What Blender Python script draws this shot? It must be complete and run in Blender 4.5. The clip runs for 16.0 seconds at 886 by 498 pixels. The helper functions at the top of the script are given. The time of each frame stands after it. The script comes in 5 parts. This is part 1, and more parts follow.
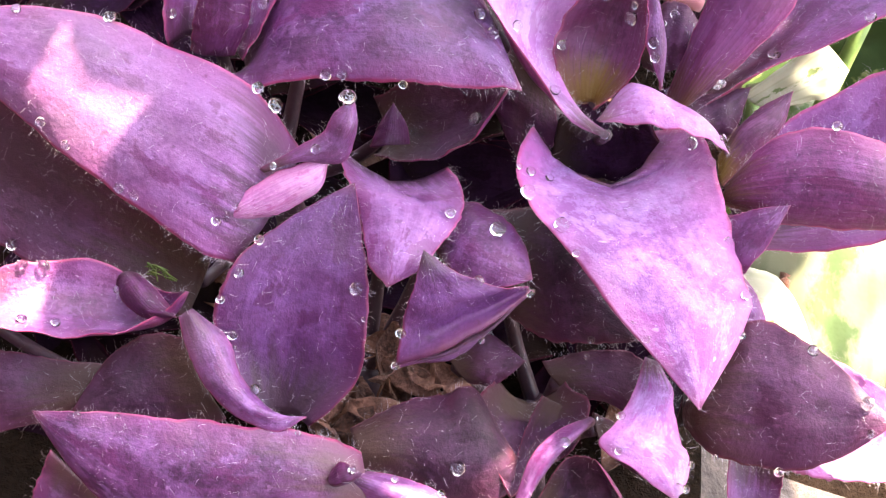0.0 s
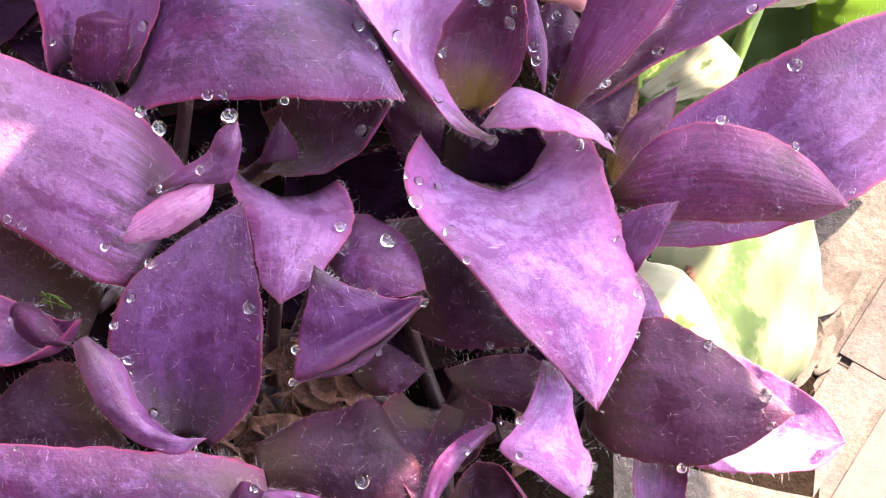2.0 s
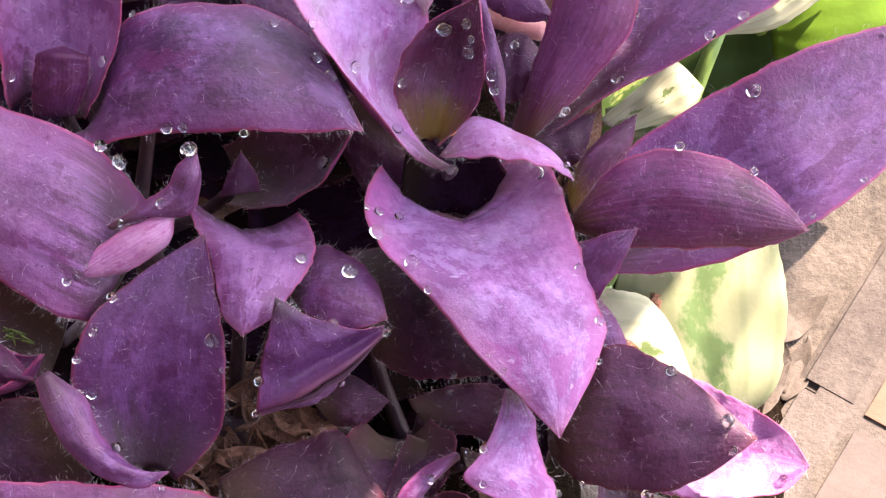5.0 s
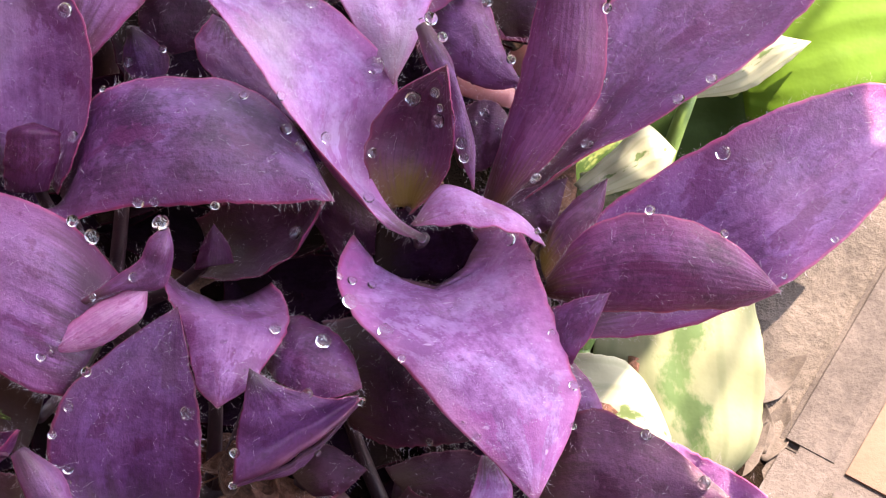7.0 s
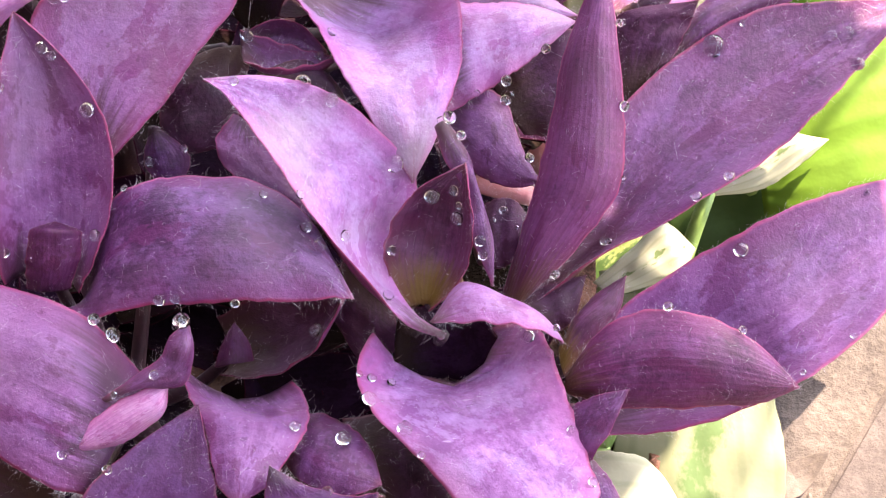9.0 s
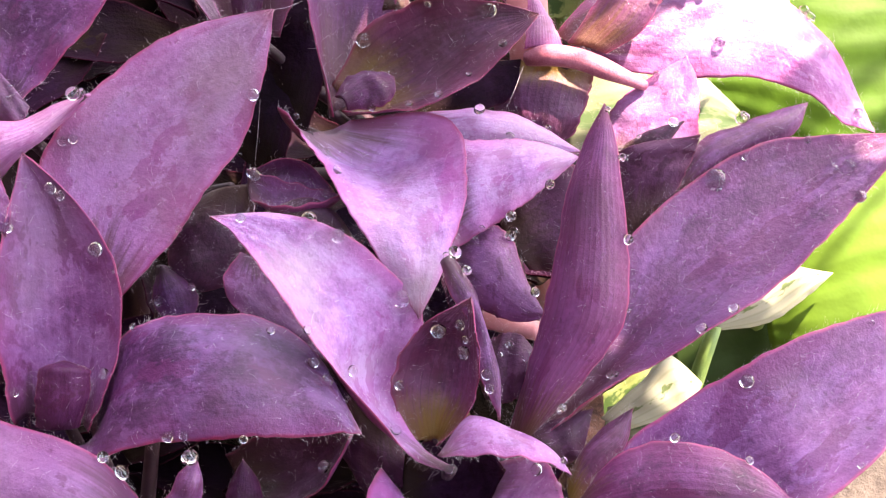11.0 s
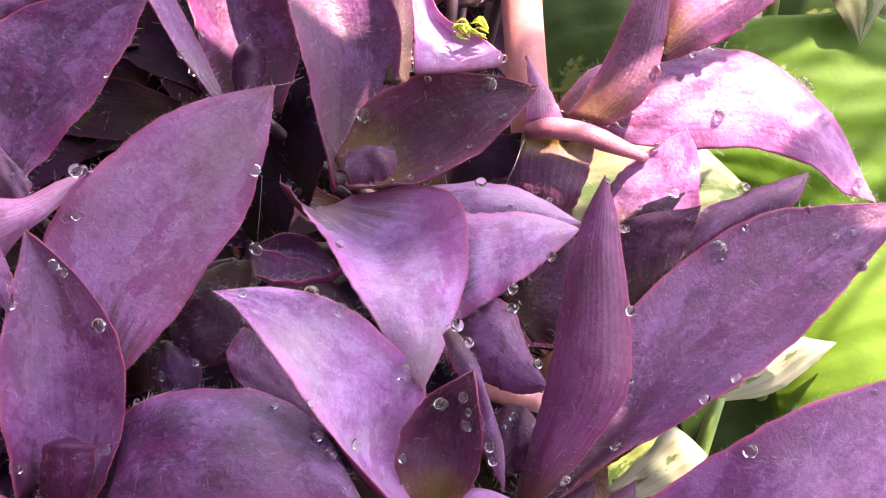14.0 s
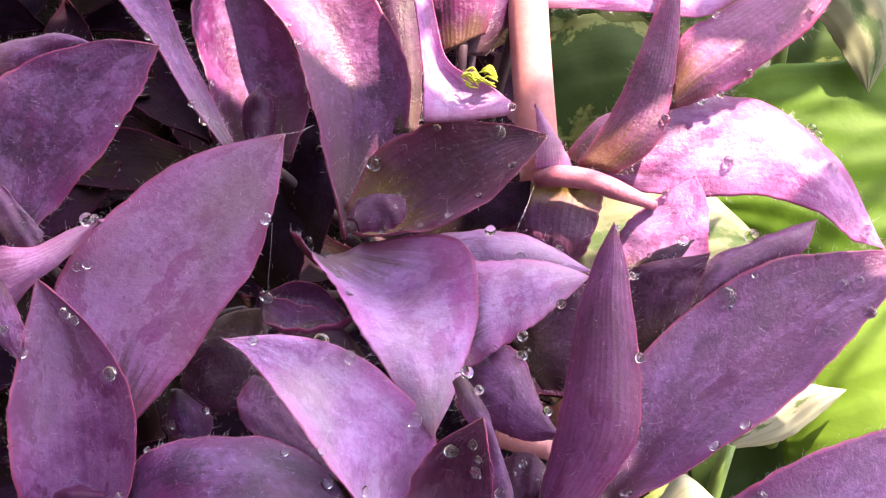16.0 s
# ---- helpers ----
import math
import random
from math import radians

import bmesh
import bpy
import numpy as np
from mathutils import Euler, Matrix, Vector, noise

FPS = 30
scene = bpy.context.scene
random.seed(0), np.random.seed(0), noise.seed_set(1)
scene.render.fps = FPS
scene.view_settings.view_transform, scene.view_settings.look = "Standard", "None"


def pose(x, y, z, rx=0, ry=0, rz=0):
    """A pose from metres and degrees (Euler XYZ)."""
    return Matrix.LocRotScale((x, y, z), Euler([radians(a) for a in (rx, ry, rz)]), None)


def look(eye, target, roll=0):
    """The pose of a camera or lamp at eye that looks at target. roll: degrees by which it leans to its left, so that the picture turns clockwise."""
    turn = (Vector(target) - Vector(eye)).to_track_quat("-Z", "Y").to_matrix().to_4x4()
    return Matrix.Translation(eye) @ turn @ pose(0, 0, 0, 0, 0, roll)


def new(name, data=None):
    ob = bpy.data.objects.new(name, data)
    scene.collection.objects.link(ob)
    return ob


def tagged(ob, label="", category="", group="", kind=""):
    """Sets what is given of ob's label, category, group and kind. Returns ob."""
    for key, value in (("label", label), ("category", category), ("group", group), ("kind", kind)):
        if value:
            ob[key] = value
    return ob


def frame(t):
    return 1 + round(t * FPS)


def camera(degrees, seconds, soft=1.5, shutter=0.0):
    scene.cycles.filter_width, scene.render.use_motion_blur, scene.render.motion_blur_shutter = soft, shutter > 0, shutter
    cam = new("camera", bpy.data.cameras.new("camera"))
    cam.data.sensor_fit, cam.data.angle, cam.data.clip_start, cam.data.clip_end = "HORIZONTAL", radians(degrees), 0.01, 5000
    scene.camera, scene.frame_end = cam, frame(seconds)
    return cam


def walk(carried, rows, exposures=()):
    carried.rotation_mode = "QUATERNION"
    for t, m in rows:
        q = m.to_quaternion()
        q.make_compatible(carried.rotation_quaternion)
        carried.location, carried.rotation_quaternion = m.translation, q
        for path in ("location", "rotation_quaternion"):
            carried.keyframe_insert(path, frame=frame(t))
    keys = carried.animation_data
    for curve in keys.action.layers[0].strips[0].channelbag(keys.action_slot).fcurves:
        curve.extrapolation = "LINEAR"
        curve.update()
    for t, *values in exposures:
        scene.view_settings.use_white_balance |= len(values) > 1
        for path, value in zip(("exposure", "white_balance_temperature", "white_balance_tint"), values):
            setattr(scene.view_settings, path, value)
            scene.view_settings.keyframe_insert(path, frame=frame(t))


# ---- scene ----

# ---- camera ----
cam = camera(20, 16.0, soft=1.2)
PATH = [
    (0, -0.02257, -0.21546, 0.53772, 25.788, -1.209, 4.880),
    (0.5, -0.02086, -0.21557, 0.53784, 25.856, -0.990, 4.689),
    (1, -0.01672, -0.21409, 0.53830, 25.737, -0.641, 3.804),
    (1.5, -0.01269, -0.21277, 0.53889, 25.645, -0.443, 3.048),
    (2, -0.00914, -0.21210, 0.53863, 25.750, -0.560, 1.871),
    (2.5, -0.00777, -0.21224, 0.53852, 25.809, -0.569, 1.571),
    (3, -0.00692, -0.21240, 0.53825, 25.949, -0.693, 1.158),
    (3.5, -0.00772, -0.21240, 0.53843, 25.942, -0.843, 1.225),
    (6, -0.00195, -0.21338, 0.53971, 27.458, -0.169, 0.532),
    (6.5, -0.00122, -0.21313, 0.54022, 27.914, -0.137, 0.171),
    (7, 0.00000, -0.21300, 0.54059, 28.000, -0.000, -0.000),
    (7.5, -0.00022, -0.21280, 0.54068, 28.029, -0.008, -0.005),
    (8, -0.00012, -0.21297, 0.54038, 28.219, 0.036, -0.064),
    (8.5, 0.00052, -0.21437, 0.54078, 29.324, 0.335, 0.063),
    (9, 0.00105, -0.21496, 0.54180, 30.362, 0.586, 0.119),
    (9.5, 0.00209, -0.21599, 0.54208, 31.405, 0.903, 0.158),
    (9.7, 0.00131, -0.21680, 0.54222, 31.993, 0.940, 0.080),
    (12, 0.00310, -0.22045, 0.54244, 34.510, 1.436, -0.377),
    (12.5, 0.00326, -0.22100, 0.54274, 34.985, 1.547, -0.408),
    (13, 0.00324, -0.22148, 0.54229, 35.125, 1.539, -0.431),
    (13.5, 0.00344, -0.22136, 0.54288, 35.391, 1.612, -0.502),
    (14, 0.00346, -0.22127, 0.54294, 35.667, 1.651, -0.609),
    (14.5, 0.00400, -0.22270, 0.54253, 36.258, 1.853, -0.518),
    (15, 0.00414, -0.22256, 0.54270, 36.336, 1.893, -0.516),
    (15.5, 0.00373, -0.22263, 0.54290, 36.452, 1.866, -0.568),
    (16, 0.00411, -0.22279, 0.54360, 36.856, 1.977, -0.549),
]
BRIGHT = 2.60
EXPOSURES = [(t, BRIGHT + e, kelvin, tint) for t, e, kelvin, tint in (
    (0, 0.97, 8000, 21.5), (1.5, 0.84, 8000, 21.5), (3.5, 0.34, 8000, 22), (7, 0.16, 8000, 22), (8.0, 0.15, 8000, 22), (9.0, 0.48, 8060, 23),
    (9.7, 0.60, 8120, 24), (12, 0.33, 8240, 26), (16, 0.14, 8240, 26))]
walk(cam, [(t, pose(x, y, z, rx, ry, rz)) for t, x, y, z, rx, ry, rz in PATH], EXPOSURES)

# ---- light ----
SUN_WAY = Vector((0.42, 0.40, 0.81)).normalized()
world = bpy.data.worlds.new("sky")
scene.world = world
world.use_nodes = True
wn = world.node_tree
sky = wn.nodes.new("ShaderNodeTexSky")
sky.sky_type, sky.sun_disc = "NISHITA", False
sky.dust_density = 1.5
sky.sun_elevation = math.asin(SUN_WAY.z)
sky.sun_rotation = math.atan2(SUN_WAY.x, SUN_WAY.y)
wn.links.new(sky.outputs[0], wn.nodes["Background"].inputs[0])
wn.nodes["Background"].inputs[1].default_value = 0.17
sun_data = bpy.data.lights.new("sun", "SUN")
sun_data.energy, sun_data.angle, sun_data.color = 3.7, radians(0.5), (1.0, 0.92, 0.82)
sun = new("sun", sun_data)
sun.matrix_world = look(SUN_WAY * 3, (0, 0, 0))

# ---- materials ----


def material(name):
    m = bpy.data.materials.new(name)
    m.use_nodes = True
    nt = m.node_tree
    return m, nt, nt.nodes["Principled BSDF"]


def node(nt, kind, **values):
    n = nt.nodes.new(kind)
    for key, value in values.items():
        n.inputs[key].default_value = value
    return n


def noise_of(nt, vector, scale, detail=4.0, rough=0.6):
    n = node(nt, "ShaderNodeTexNoise", Scale=scale, Detail=detail, Roughness=rough)
    nt.links.new(vector, n.inputs["Vector"])
    return n.outputs["Fac"]


def ramp(nt, fac, stops):
    r = nt.nodes.new("ShaderNodeValToRGB")
    while len(r.color_ramp.elements) < len(stops):
        r.color_ramp.elements.new(0.5)
    for e, (at, colour) in zip(r.color_ramp.elements, stops):
        e.position = at
        e.color = (*colour, 1) if isinstance(colour, tuple) else (colour, colour, colour, 1)
    nt.links.new(fac, r.inputs[0])
    return r.outputs[0]


def mix(nt, fac, a, b, blend="MIX"):
    n = nt.nodes.new("ShaderNodeMixRGB")
    n.blend_type = blend
    for slot, value in zip((0, 1, 2), (fac, a, b)):
        if isinstance(value, (int, float)):
            n.inputs[slot].default_value = value
        elif isinstance(value, tuple):
            n.inputs[slot].default_value = (*value, 1)
        else:
            nt.links.new(value, n.inputs[slot])
    return n.outputs[0]


def calc(nt, op, a, b=0.0):
    n = nt.nodes.new("ShaderNodeMath")
    n.operation = op
    for slot, value in zip((0, 1), (a, b)):
        if isinstance(value, (int, float)):
            n.inputs[slot].default_value = value
        else:
            nt.links.new(value, n.inputs[slot])
    return n.outputs[0]


def stretched(nt, vector, scale):
    n = nt.nodes.new("ShaderNodeMapping")
    n.inputs["Scale"].default_value = scale
    nt.links.new(vector, n.inputs["Vector"])
    return n.outputs[0]


def bump(nt, bsdf, height, strength, distance=0.001):
    n = node(nt, "ShaderNodeBump", Strength=strength, Distance=distance)
    nt.links.new(height, n.inputs["Height"])
    nt.links.new(n.outputs[0], bsdf.inputs["Normal"])


def see_through(nt, bsdf, colour, amount):
    """Lets light pass a thin leaf."""
    t = nt.nodes.new("ShaderNodeBsdfTranslucent")
    nt.links.new(colour, t.inputs[0])
    m = nt.nodes.new("ShaderNodeMixShader")
    m.inputs[0].default_value = amount
    nt.links.new(bsdf.outputs[0], m.inputs[1])
    nt.links.new(t.outputs[0], m.inputs[2])
    nt.links.new(m.outputs[0], nt.nodes["Material Output"].inputs[0])


def purple(name, deep, mid, pale, base_tint, base_reach, vein, gloss, thin=0.10, shine=0.45):
    """A fleshy purple leaf: fibres, blotches, waxy bloom rubbed off in wet smears, tinted base, thin red margin. uv: along, across."""
    m, nt, bsdf = material(name)
    tc = nt.nodes.new("ShaderNodeTexCoord")
    info = nt.nodes.new("ShaderNodeObjectInfo")
    uv, ob = tc.outputs["UV"], tc.outputs["Object"]
    sep = nt.nodes.new("ShaderNodeSeparateXYZ")
    nt.links.new(uv, sep.inputs[0])
    far = calc(nt, "MULTIPLY", info.outputs["Random"], 17.0)
    shift = nt.nodes.new("ShaderNodeVectorMath")
    shift.operation = "ADD"
    nt.links.new(uv, shift.inputs[0])
    nt.links.new(far, shift.inputs[1])
    own = shift.outputs[0]
    streak = noise_of(nt, stretched(nt, own, (2.2, 14, 1)), 1.0, 6, 0.7)
    fine = noise_of(nt, stretched(nt, own, (9, 130, 1)), 1.0, 4, 0.7)
    blotch = noise_of(nt, ob, 70, 6, 0.72)
    grain = noise_of(nt, ob, 700, 4, 0.75)
    patch = noise_of(nt, ob, 150, 4, 0.7)
    tone = calc(nt, "ADD", calc(nt, "MULTIPLY", streak, 0.22), calc(nt, "MULTIPLY", blotch, 0.50))
    tone = calc(nt, "ADD", tone, calc(nt, "MULTIPLY", grain, 0.28))
    tone = calc(nt, "ADD", tone, calc(nt, "MULTIPLY", calc(nt, "SUBTRACT", info.outputs["Random"], 0.5), 0.16))
    colour = ramp(nt, tone, [(0.37, deep), (0.5, mid), (0.64, pale)])
    colour = mix(nt, ramp(nt, fine, [(0.5, 0.0), (0.78, 0.16)]), colour, deep)
    # bluish waxy bloom with ragged rims
    bloom = noise_of(nt, stretched(nt, own, (4.4, 2.0, 1)), 1.8, 9, 0.74)
    colour = mix(nt, ramp(nt, bloom, [(0.49, 0.0), (0.53, 0.22), (0.66, 0.5)]), colour, (pale[0] * 1.0, pale[1] * 1.2, pale[2] * 1.2))
    # wet smears where the bloom is rubbed away
    smear = noise_of(nt, stretched(nt, own, (4.5, 3.2, 1)), 1.0, 6, 0.6)
    wet = ramp(nt, smear, [(0.56, 0.0), (0.578, 0.7)])
    colour = mix(nt, wet, colour, (mid[0] * 0.78, mid[1] * 0.40, mid[2] * 0.62))
    specks = noise_of(nt, ob, 560, 3, 0.5)
    colour = mix(nt, ramp(nt, specks, [(0.66, 0.0), (0.71, 0.5)]), colour, (deep[0] * 0.8, deep[1] * 0.6, deep[2] * 0.7))
    scratch = noise_of(nt, stretched(nt, own, (60, 9, 1)), 1.0, 2, 0.4)
    colour = mix(nt, ramp(nt, scratch, [(0.715, 0.0), (0.75, 0.45)]), colour, (pale[0] * 1.15, pale[1] * 1.5, pale[2] * 1.15))
    cloud = noise_of(nt, ob, 22, 5, 0.6)
    colour = mix(nt, ramp(nt, cloud, [(0.46, 0.0), (0.64, 0.6)]), colour, (mid[0] * 0.85, mid[1] * 1.75, mid[2] * 0.68))
    # parallel veins, not quite even
    lane = calc(nt, "ADD", sep.outputs["Y"], calc(nt, "MULTIPLY", calc(nt, "SUBTRACT", streak, 0.5), 0.05))
    wave = calc(nt, "SINE", calc(nt, "MULTIPLY", lane, 78.0))
    lines = calc(nt, "MULTIPLY", ramp(nt, wave, [(0.80, 0.0), (1.0, vein)]), ramp(nt, streak, [(0.38, 0.05), (0.62, 1.0)]))
    colour = mix(nt, lines, colour, deep)
    # greenish base
    near = ramp(nt, calc(nt, "ADD", sep.outputs["X"], calc(nt, "MULTIPLY", calc(nt, "SUBTRACT", streak, 0.5), 0.5)), [(base_reach * 0.3, 0.85), (base_reach, 0.0)])
    colour = mix(nt, near, colour, base_tint)
    # rosy towards the margin
    rosy = ramp(nt, calc(nt, "ADD", calc(nt, "ABSOLUTE", calc(nt, "SUBTRACT", sep.outputs["Y"], 0.5)), calc(nt, "MULTIPLY", calc(nt, "SUBTRACT", blotch, 0.5), 0.3)), [(0.3, 0.0), (0.52, 0.55)])
    colour = mix(nt, rosy, colour, (mid[0] * 1.35, mid[1] * 0.85, mid[2] * 0.95))
    # thin red margin, and a redder point
    side = calc(nt, "ABSOLUTE", calc(nt, "SUBTRACT", sep.outputs["Y"], 0.5))
    edge = ramp(nt, calc(nt, "ADD", side, calc(nt, "MULTIPLY", calc(nt, "SUBTRACT", patch, 0.5), 0.05)), [(0.475, 0.0), (0.5, 0.8)])
    colour = mix(nt, edge, colour, (min(0.40, 0.01 + mid[0] * 2.6), min(0.055, 0.002 + mid[0] * 0.30), min(0.14, 0.004 + mid[0] * 0.85)))
    point = ramp(nt, calc(nt, "ADD", sep.outputs["X"], calc(nt, "MULTIPLY", calc(nt, "SUBTRACT", blotch, 0.5), 0.2)), [(0.93, 0.0), (1.0, 0.6)])
    colour = mix(nt, point, colour, (min(0.25, mid[0] * 1.7), min(0.05, mid[0] * 0.35), min(0.08, mid[0] * 0.5)))
    nt.links.new(colour, bsdf.inputs["Base Color"])
    rough = ramp(nt, calc(nt, "ADD", calc(nt, "MULTIPLY", blotch, 0.5), calc(nt, "MULTIPLY", bloom, 0.5)), [(0.35, gloss + 0.02), (0.65, gloss + 0.22)])
    nt.links.new(mix(nt, wet, rough, (0.3, 0.3, 0.3)), bsdf.inputs["Roughness"])
    bsdf.inputs["Specular IOR Level"].default_value = shine
    height = calc(nt, "ADD", calc(nt, "MULTIPLY", fine, 0.07), calc(nt, "ADD", calc(nt, "MULTIPLY", wave, 0.08 * vein), calc(nt, "ADD", calc(nt, "MULTIPLY", patch, 0.8), calc(nt, "MULTIPLY", grain, 0.35))))
    bump(nt, bsdf, height, 0.6, 0.0009)
    glow = mix(nt, 0.5, colour, (0.70, 0.16, 0.40))
    see_through(nt, bsdf, glow, thin)
    return m


PURPLE_TOP = purple("purple leaf upper side", (0.0349, 0.0060, 0.0361), (0.1163, 0.0270, 0.1100), (0.2616, 0.0930, 0.2570), (0.0814, 0.0372, 0.0415), 0.30, 0.16, 0.38)
# Darkened copy of the upper side: shade on the lower leaves as colour.
PURPLE_SHADOWED = purple("purple leaf with shade in its colour", (0.0163, 0.0033, 0.0135), (0.0489, 0.0112, 0.0379), (0.1105, 0.0335, 0.0857), (0.0605, 0.0335, 0.0216), 0.4, 0.14, 0.44, 0.05, 0.35)
# Lighter copy of the upper-side colour, toned leaf by leaf.
PURPLE_SOFT = purple("lightened purple leaf", (0.050, 0.0100, 0.056), (0.155, 0.0450, 0.160), (0.290, 0.120, 0.300), (0.060, 0.0230, 0.044), 0.16, 0.14, 0.40)
# Darker violet copy: the dimness of leaves turned from the sky as colour.
PURPLE_DUSK = purple("violet leaf with shade in its colour", (0.022, 0.0038, 0.026), (0.070, 0.0135, 0.080), (0.140, 0.042, 0.160), (0.045, 0.026, 0.034), 0.32, 0.2, 0.44)
# Brighter copy: skylight on upturned leaves is part of this colour.
PURPLE_ROSE = purple("rosy leaf with skylight in its colour", (0.120, 0.0300, 0.110), (0.300, 0.1050, 0.290), (0.460, 0.220, 0.470), (0.110, 0.050, 0.045), 0.2, 0.10, 0.42, 0.14)
# Darkest copy: the shade of the gaps is put into the colour.
PURPLE_GAP = purple("inner leaf with gap shade in its colour", (0.005, 0.0016, 0.005), (0.011, 0.0034, 0.011), (0.024, 0.008, 0.023), (0.014, 0.009, 0.006), 0.4, 0.2, 0.6, 0.01, 0.03)
# Pale wax, lightened further by skylight and sun put into the colour.
PURPLE_WAXY = purple("waxy leaf with skylight in its colour", (0.22, 0.074, 0.23), (0.43, 0.182, 0.455), (0.61, 0.345, 0.65), (0.12, 0.070, 0.065), 0.20, 0.10, 0.40, 0.18)
PURPLE_UNDER = purple("purple leaf underside", (0.040, 0.0055, 0.034), (0.145, 0.0270, 0.112), (0.245, 0.066, 0.195), (0.11, 0.050, 0.020), 0.22, 0.5, 0.44)
PURPLE_YOUNG = purple("young purple leaf", (0.026, 0.0028, 0.021), (0.066, 0.0080, 0.050), (0.115, 0.0230, 0.092), (0.045, 0.0090, 0.030), 0.2, 0.3, 0.44, 0.10, 0.35)
# Underside lightened in colour for sun shining through the curled edge.
PURPLE_PALE = purple("pink underside with sunlight in its colour", (0.2244, 0.0500, 0.1840), (0.4488, 0.1500, 0.3864), (0.6120, 0.2900, 0.5336), (0.3264, 0.0850, 0.2208), 0.2, 0.6, 0.40, 0.2)
PURPLE_OLIVE = purple("purple leaf with olive base", (0.036, 0.0062, 0.024), (0.108, 0.0240, 0.074), (0.205, 0.062, 0.155), (0.155, 0.098, 0.005), 0.36, 0.6, 0.42)


def green_leaf(name, field, margin, at, soft, veins, ripple, rib=0.22):
    """A garden leaf with a field colour and a paler margin of uneven width. uv: along, across."""
    m, nt, bsdf = material(name)
    tc = nt.nodes.new("ShaderNodeTexCoord")
    uv, ob = tc.outputs["UV"], tc.outputs["Object"]
    sep = nt.nodes.new("ShaderNodeSeparateXYZ")
    nt.links.new(uv, sep.inputs[0])
    side = calc(nt, "MULTIPLY", calc(nt, "ABSOLUTE", calc(nt, "SUBTRACT", sep.outputs["Y"], 0.5)), 2.0)
    jag = noise_of(nt, stretched(nt, uv, (4.5, 4, 1)), 1.0, 6, 0.66)
    cells = noise_of(nt, ob, 90, 4)
    line = calc(nt, "ADD", side, calc(nt, "MULTIPLY", calc(nt, "SUBTRACT", jag, 0.5), 1.7))
    shade = mix(nt, ramp(nt, cells, [(0.35, 0.0), (0.65, 0.5)]), field, tuple(c * 0.6 for c in field))
    pale = mix(nt, ramp(nt, cells, [(0.4, 0.0), (0.7, 0.4)]), margin, tuple(c * 0.8 for c in margin))
    colour = mix(nt, ramp(nt, line, [(at - soft, 0.0), (at + soft, 1.0)]), shade, pale)
    wave = calc(nt, "SINE", calc(nt, "MULTIPLY", sep.outputs["Y"], veins))
    colour = mix(nt, ramp(nt, wave, [(0.6, 0.0), (1.0, rib)]), colour, tuple(c * 0.7 for c in field))
    nt.links.new(colour, bsdf.inputs["Base Color"])
    bsdf.inputs["Roughness"].default_value = 0.6
    bsdf.inputs["Specular IOR Level"].default_value = 0.25
    bump(nt, bsdf, calc(nt, "ADD", calc(nt, "MULTIPLY", wave, ripple), cells), 0.4, 0.001)
    see_through(nt, bsdf, colour, 0.25)
    return m


HOSTA = green_leaf("ribbed green leaf", (0.115, 0.235, 0.022), (0.13, 0.255, 0.03), 0.9, 0.1, 48.0, 0.22)
RIBBED = green_leaf("deep green ribbed leaf", (0.062, 0.155, 0.010), (0.072, 0.17, 0.014), 0.9, 0.1, 52.0, 0.4, 0.45)
GREEN = green_leaf("dull green leaf", (0.042, 0.090, 0.022), (0.19, 0.24, 0.08), 0.76, 0.05, 30.0, 0.10)
VARIEGATED = green_leaf("variegated leaf", (0.095, 0.165, 0.065), (0.225, 0.25, 0.150), 0.16, 0.10, 30.0, 0.15)
CREAM = green_leaf("cream leaf", (0.17, 0.25, 0.10), (0.46, 0.48, 0.34), -0.1, 0.08, 30.0, 0.15)


def plain(name, dark, light, scale, rough, relief, distance=0.002):
    m, nt, bsdf = material(name)
    ob = nt.nodes.new("ShaderNodeTexCoord").outputs["Object"]
    info = nt.nodes.new("ShaderNodeObjectInfo").outputs["Random"]
    big, small = noise_of(nt, ob, scale, 6, 0.65), noise_of(nt, ob, scale * 9, 4, 0.7)
    tone = calc(nt, "ADD", calc(nt, "MULTIPLY", big, 0.6), calc(nt, "MULTIPLY", small, 0.4))
    tone = calc(nt, "ADD", tone, calc(nt, "MULTIPLY", calc(nt, "SUBTRACT", info, 0.5), 0.15))
    nt.links.new(ramp(nt, tone, [(0.35, dark), (0.65, light)]), bsdf.inputs["Base Color"])
    bsdf.inputs["Roughness"].default_value = rough
    bump(nt, bsdf, tone, relief, distance)
    return m


# Soil toned near black, with the shade between leaves put into its colour.
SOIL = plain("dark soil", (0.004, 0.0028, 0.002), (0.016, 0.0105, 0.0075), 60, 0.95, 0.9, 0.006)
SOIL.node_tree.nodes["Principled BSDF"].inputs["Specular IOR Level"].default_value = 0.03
DUST = plain("pale dusty earth", (0.028, 0.023, 0.020), (0.110, 0.092, 0.080), 60, 0.95, 0.8, 0.003)
STONE = plain("pinkish paving stone", (0.052, 0.041, 0.039), (0.085, 0.068, 0.064), 25, 0.85, 0.4)
KERB = plain("worn pale kerb stone", (0.042, 0.034, 0.031), (0.100, 0.083, 0.076), 70, 0.9, 0.7)
BRICK = plain("orange brick", (0.105, 0.062, 0.044), (0.140, 0.086, 0.062), 40, 0.9, 0.4)
LITTER = plain("dry brown litter", (0.040, 0.016, 0.010), (0.27, 0.130, 0.085), 130, 0.9, 0.8)
GREY_LITTER = plain("dry grey leaf", (0.034, 0.027, 0.023), (0.100, 0.081, 0.069), 60, 0.9, 0.5)
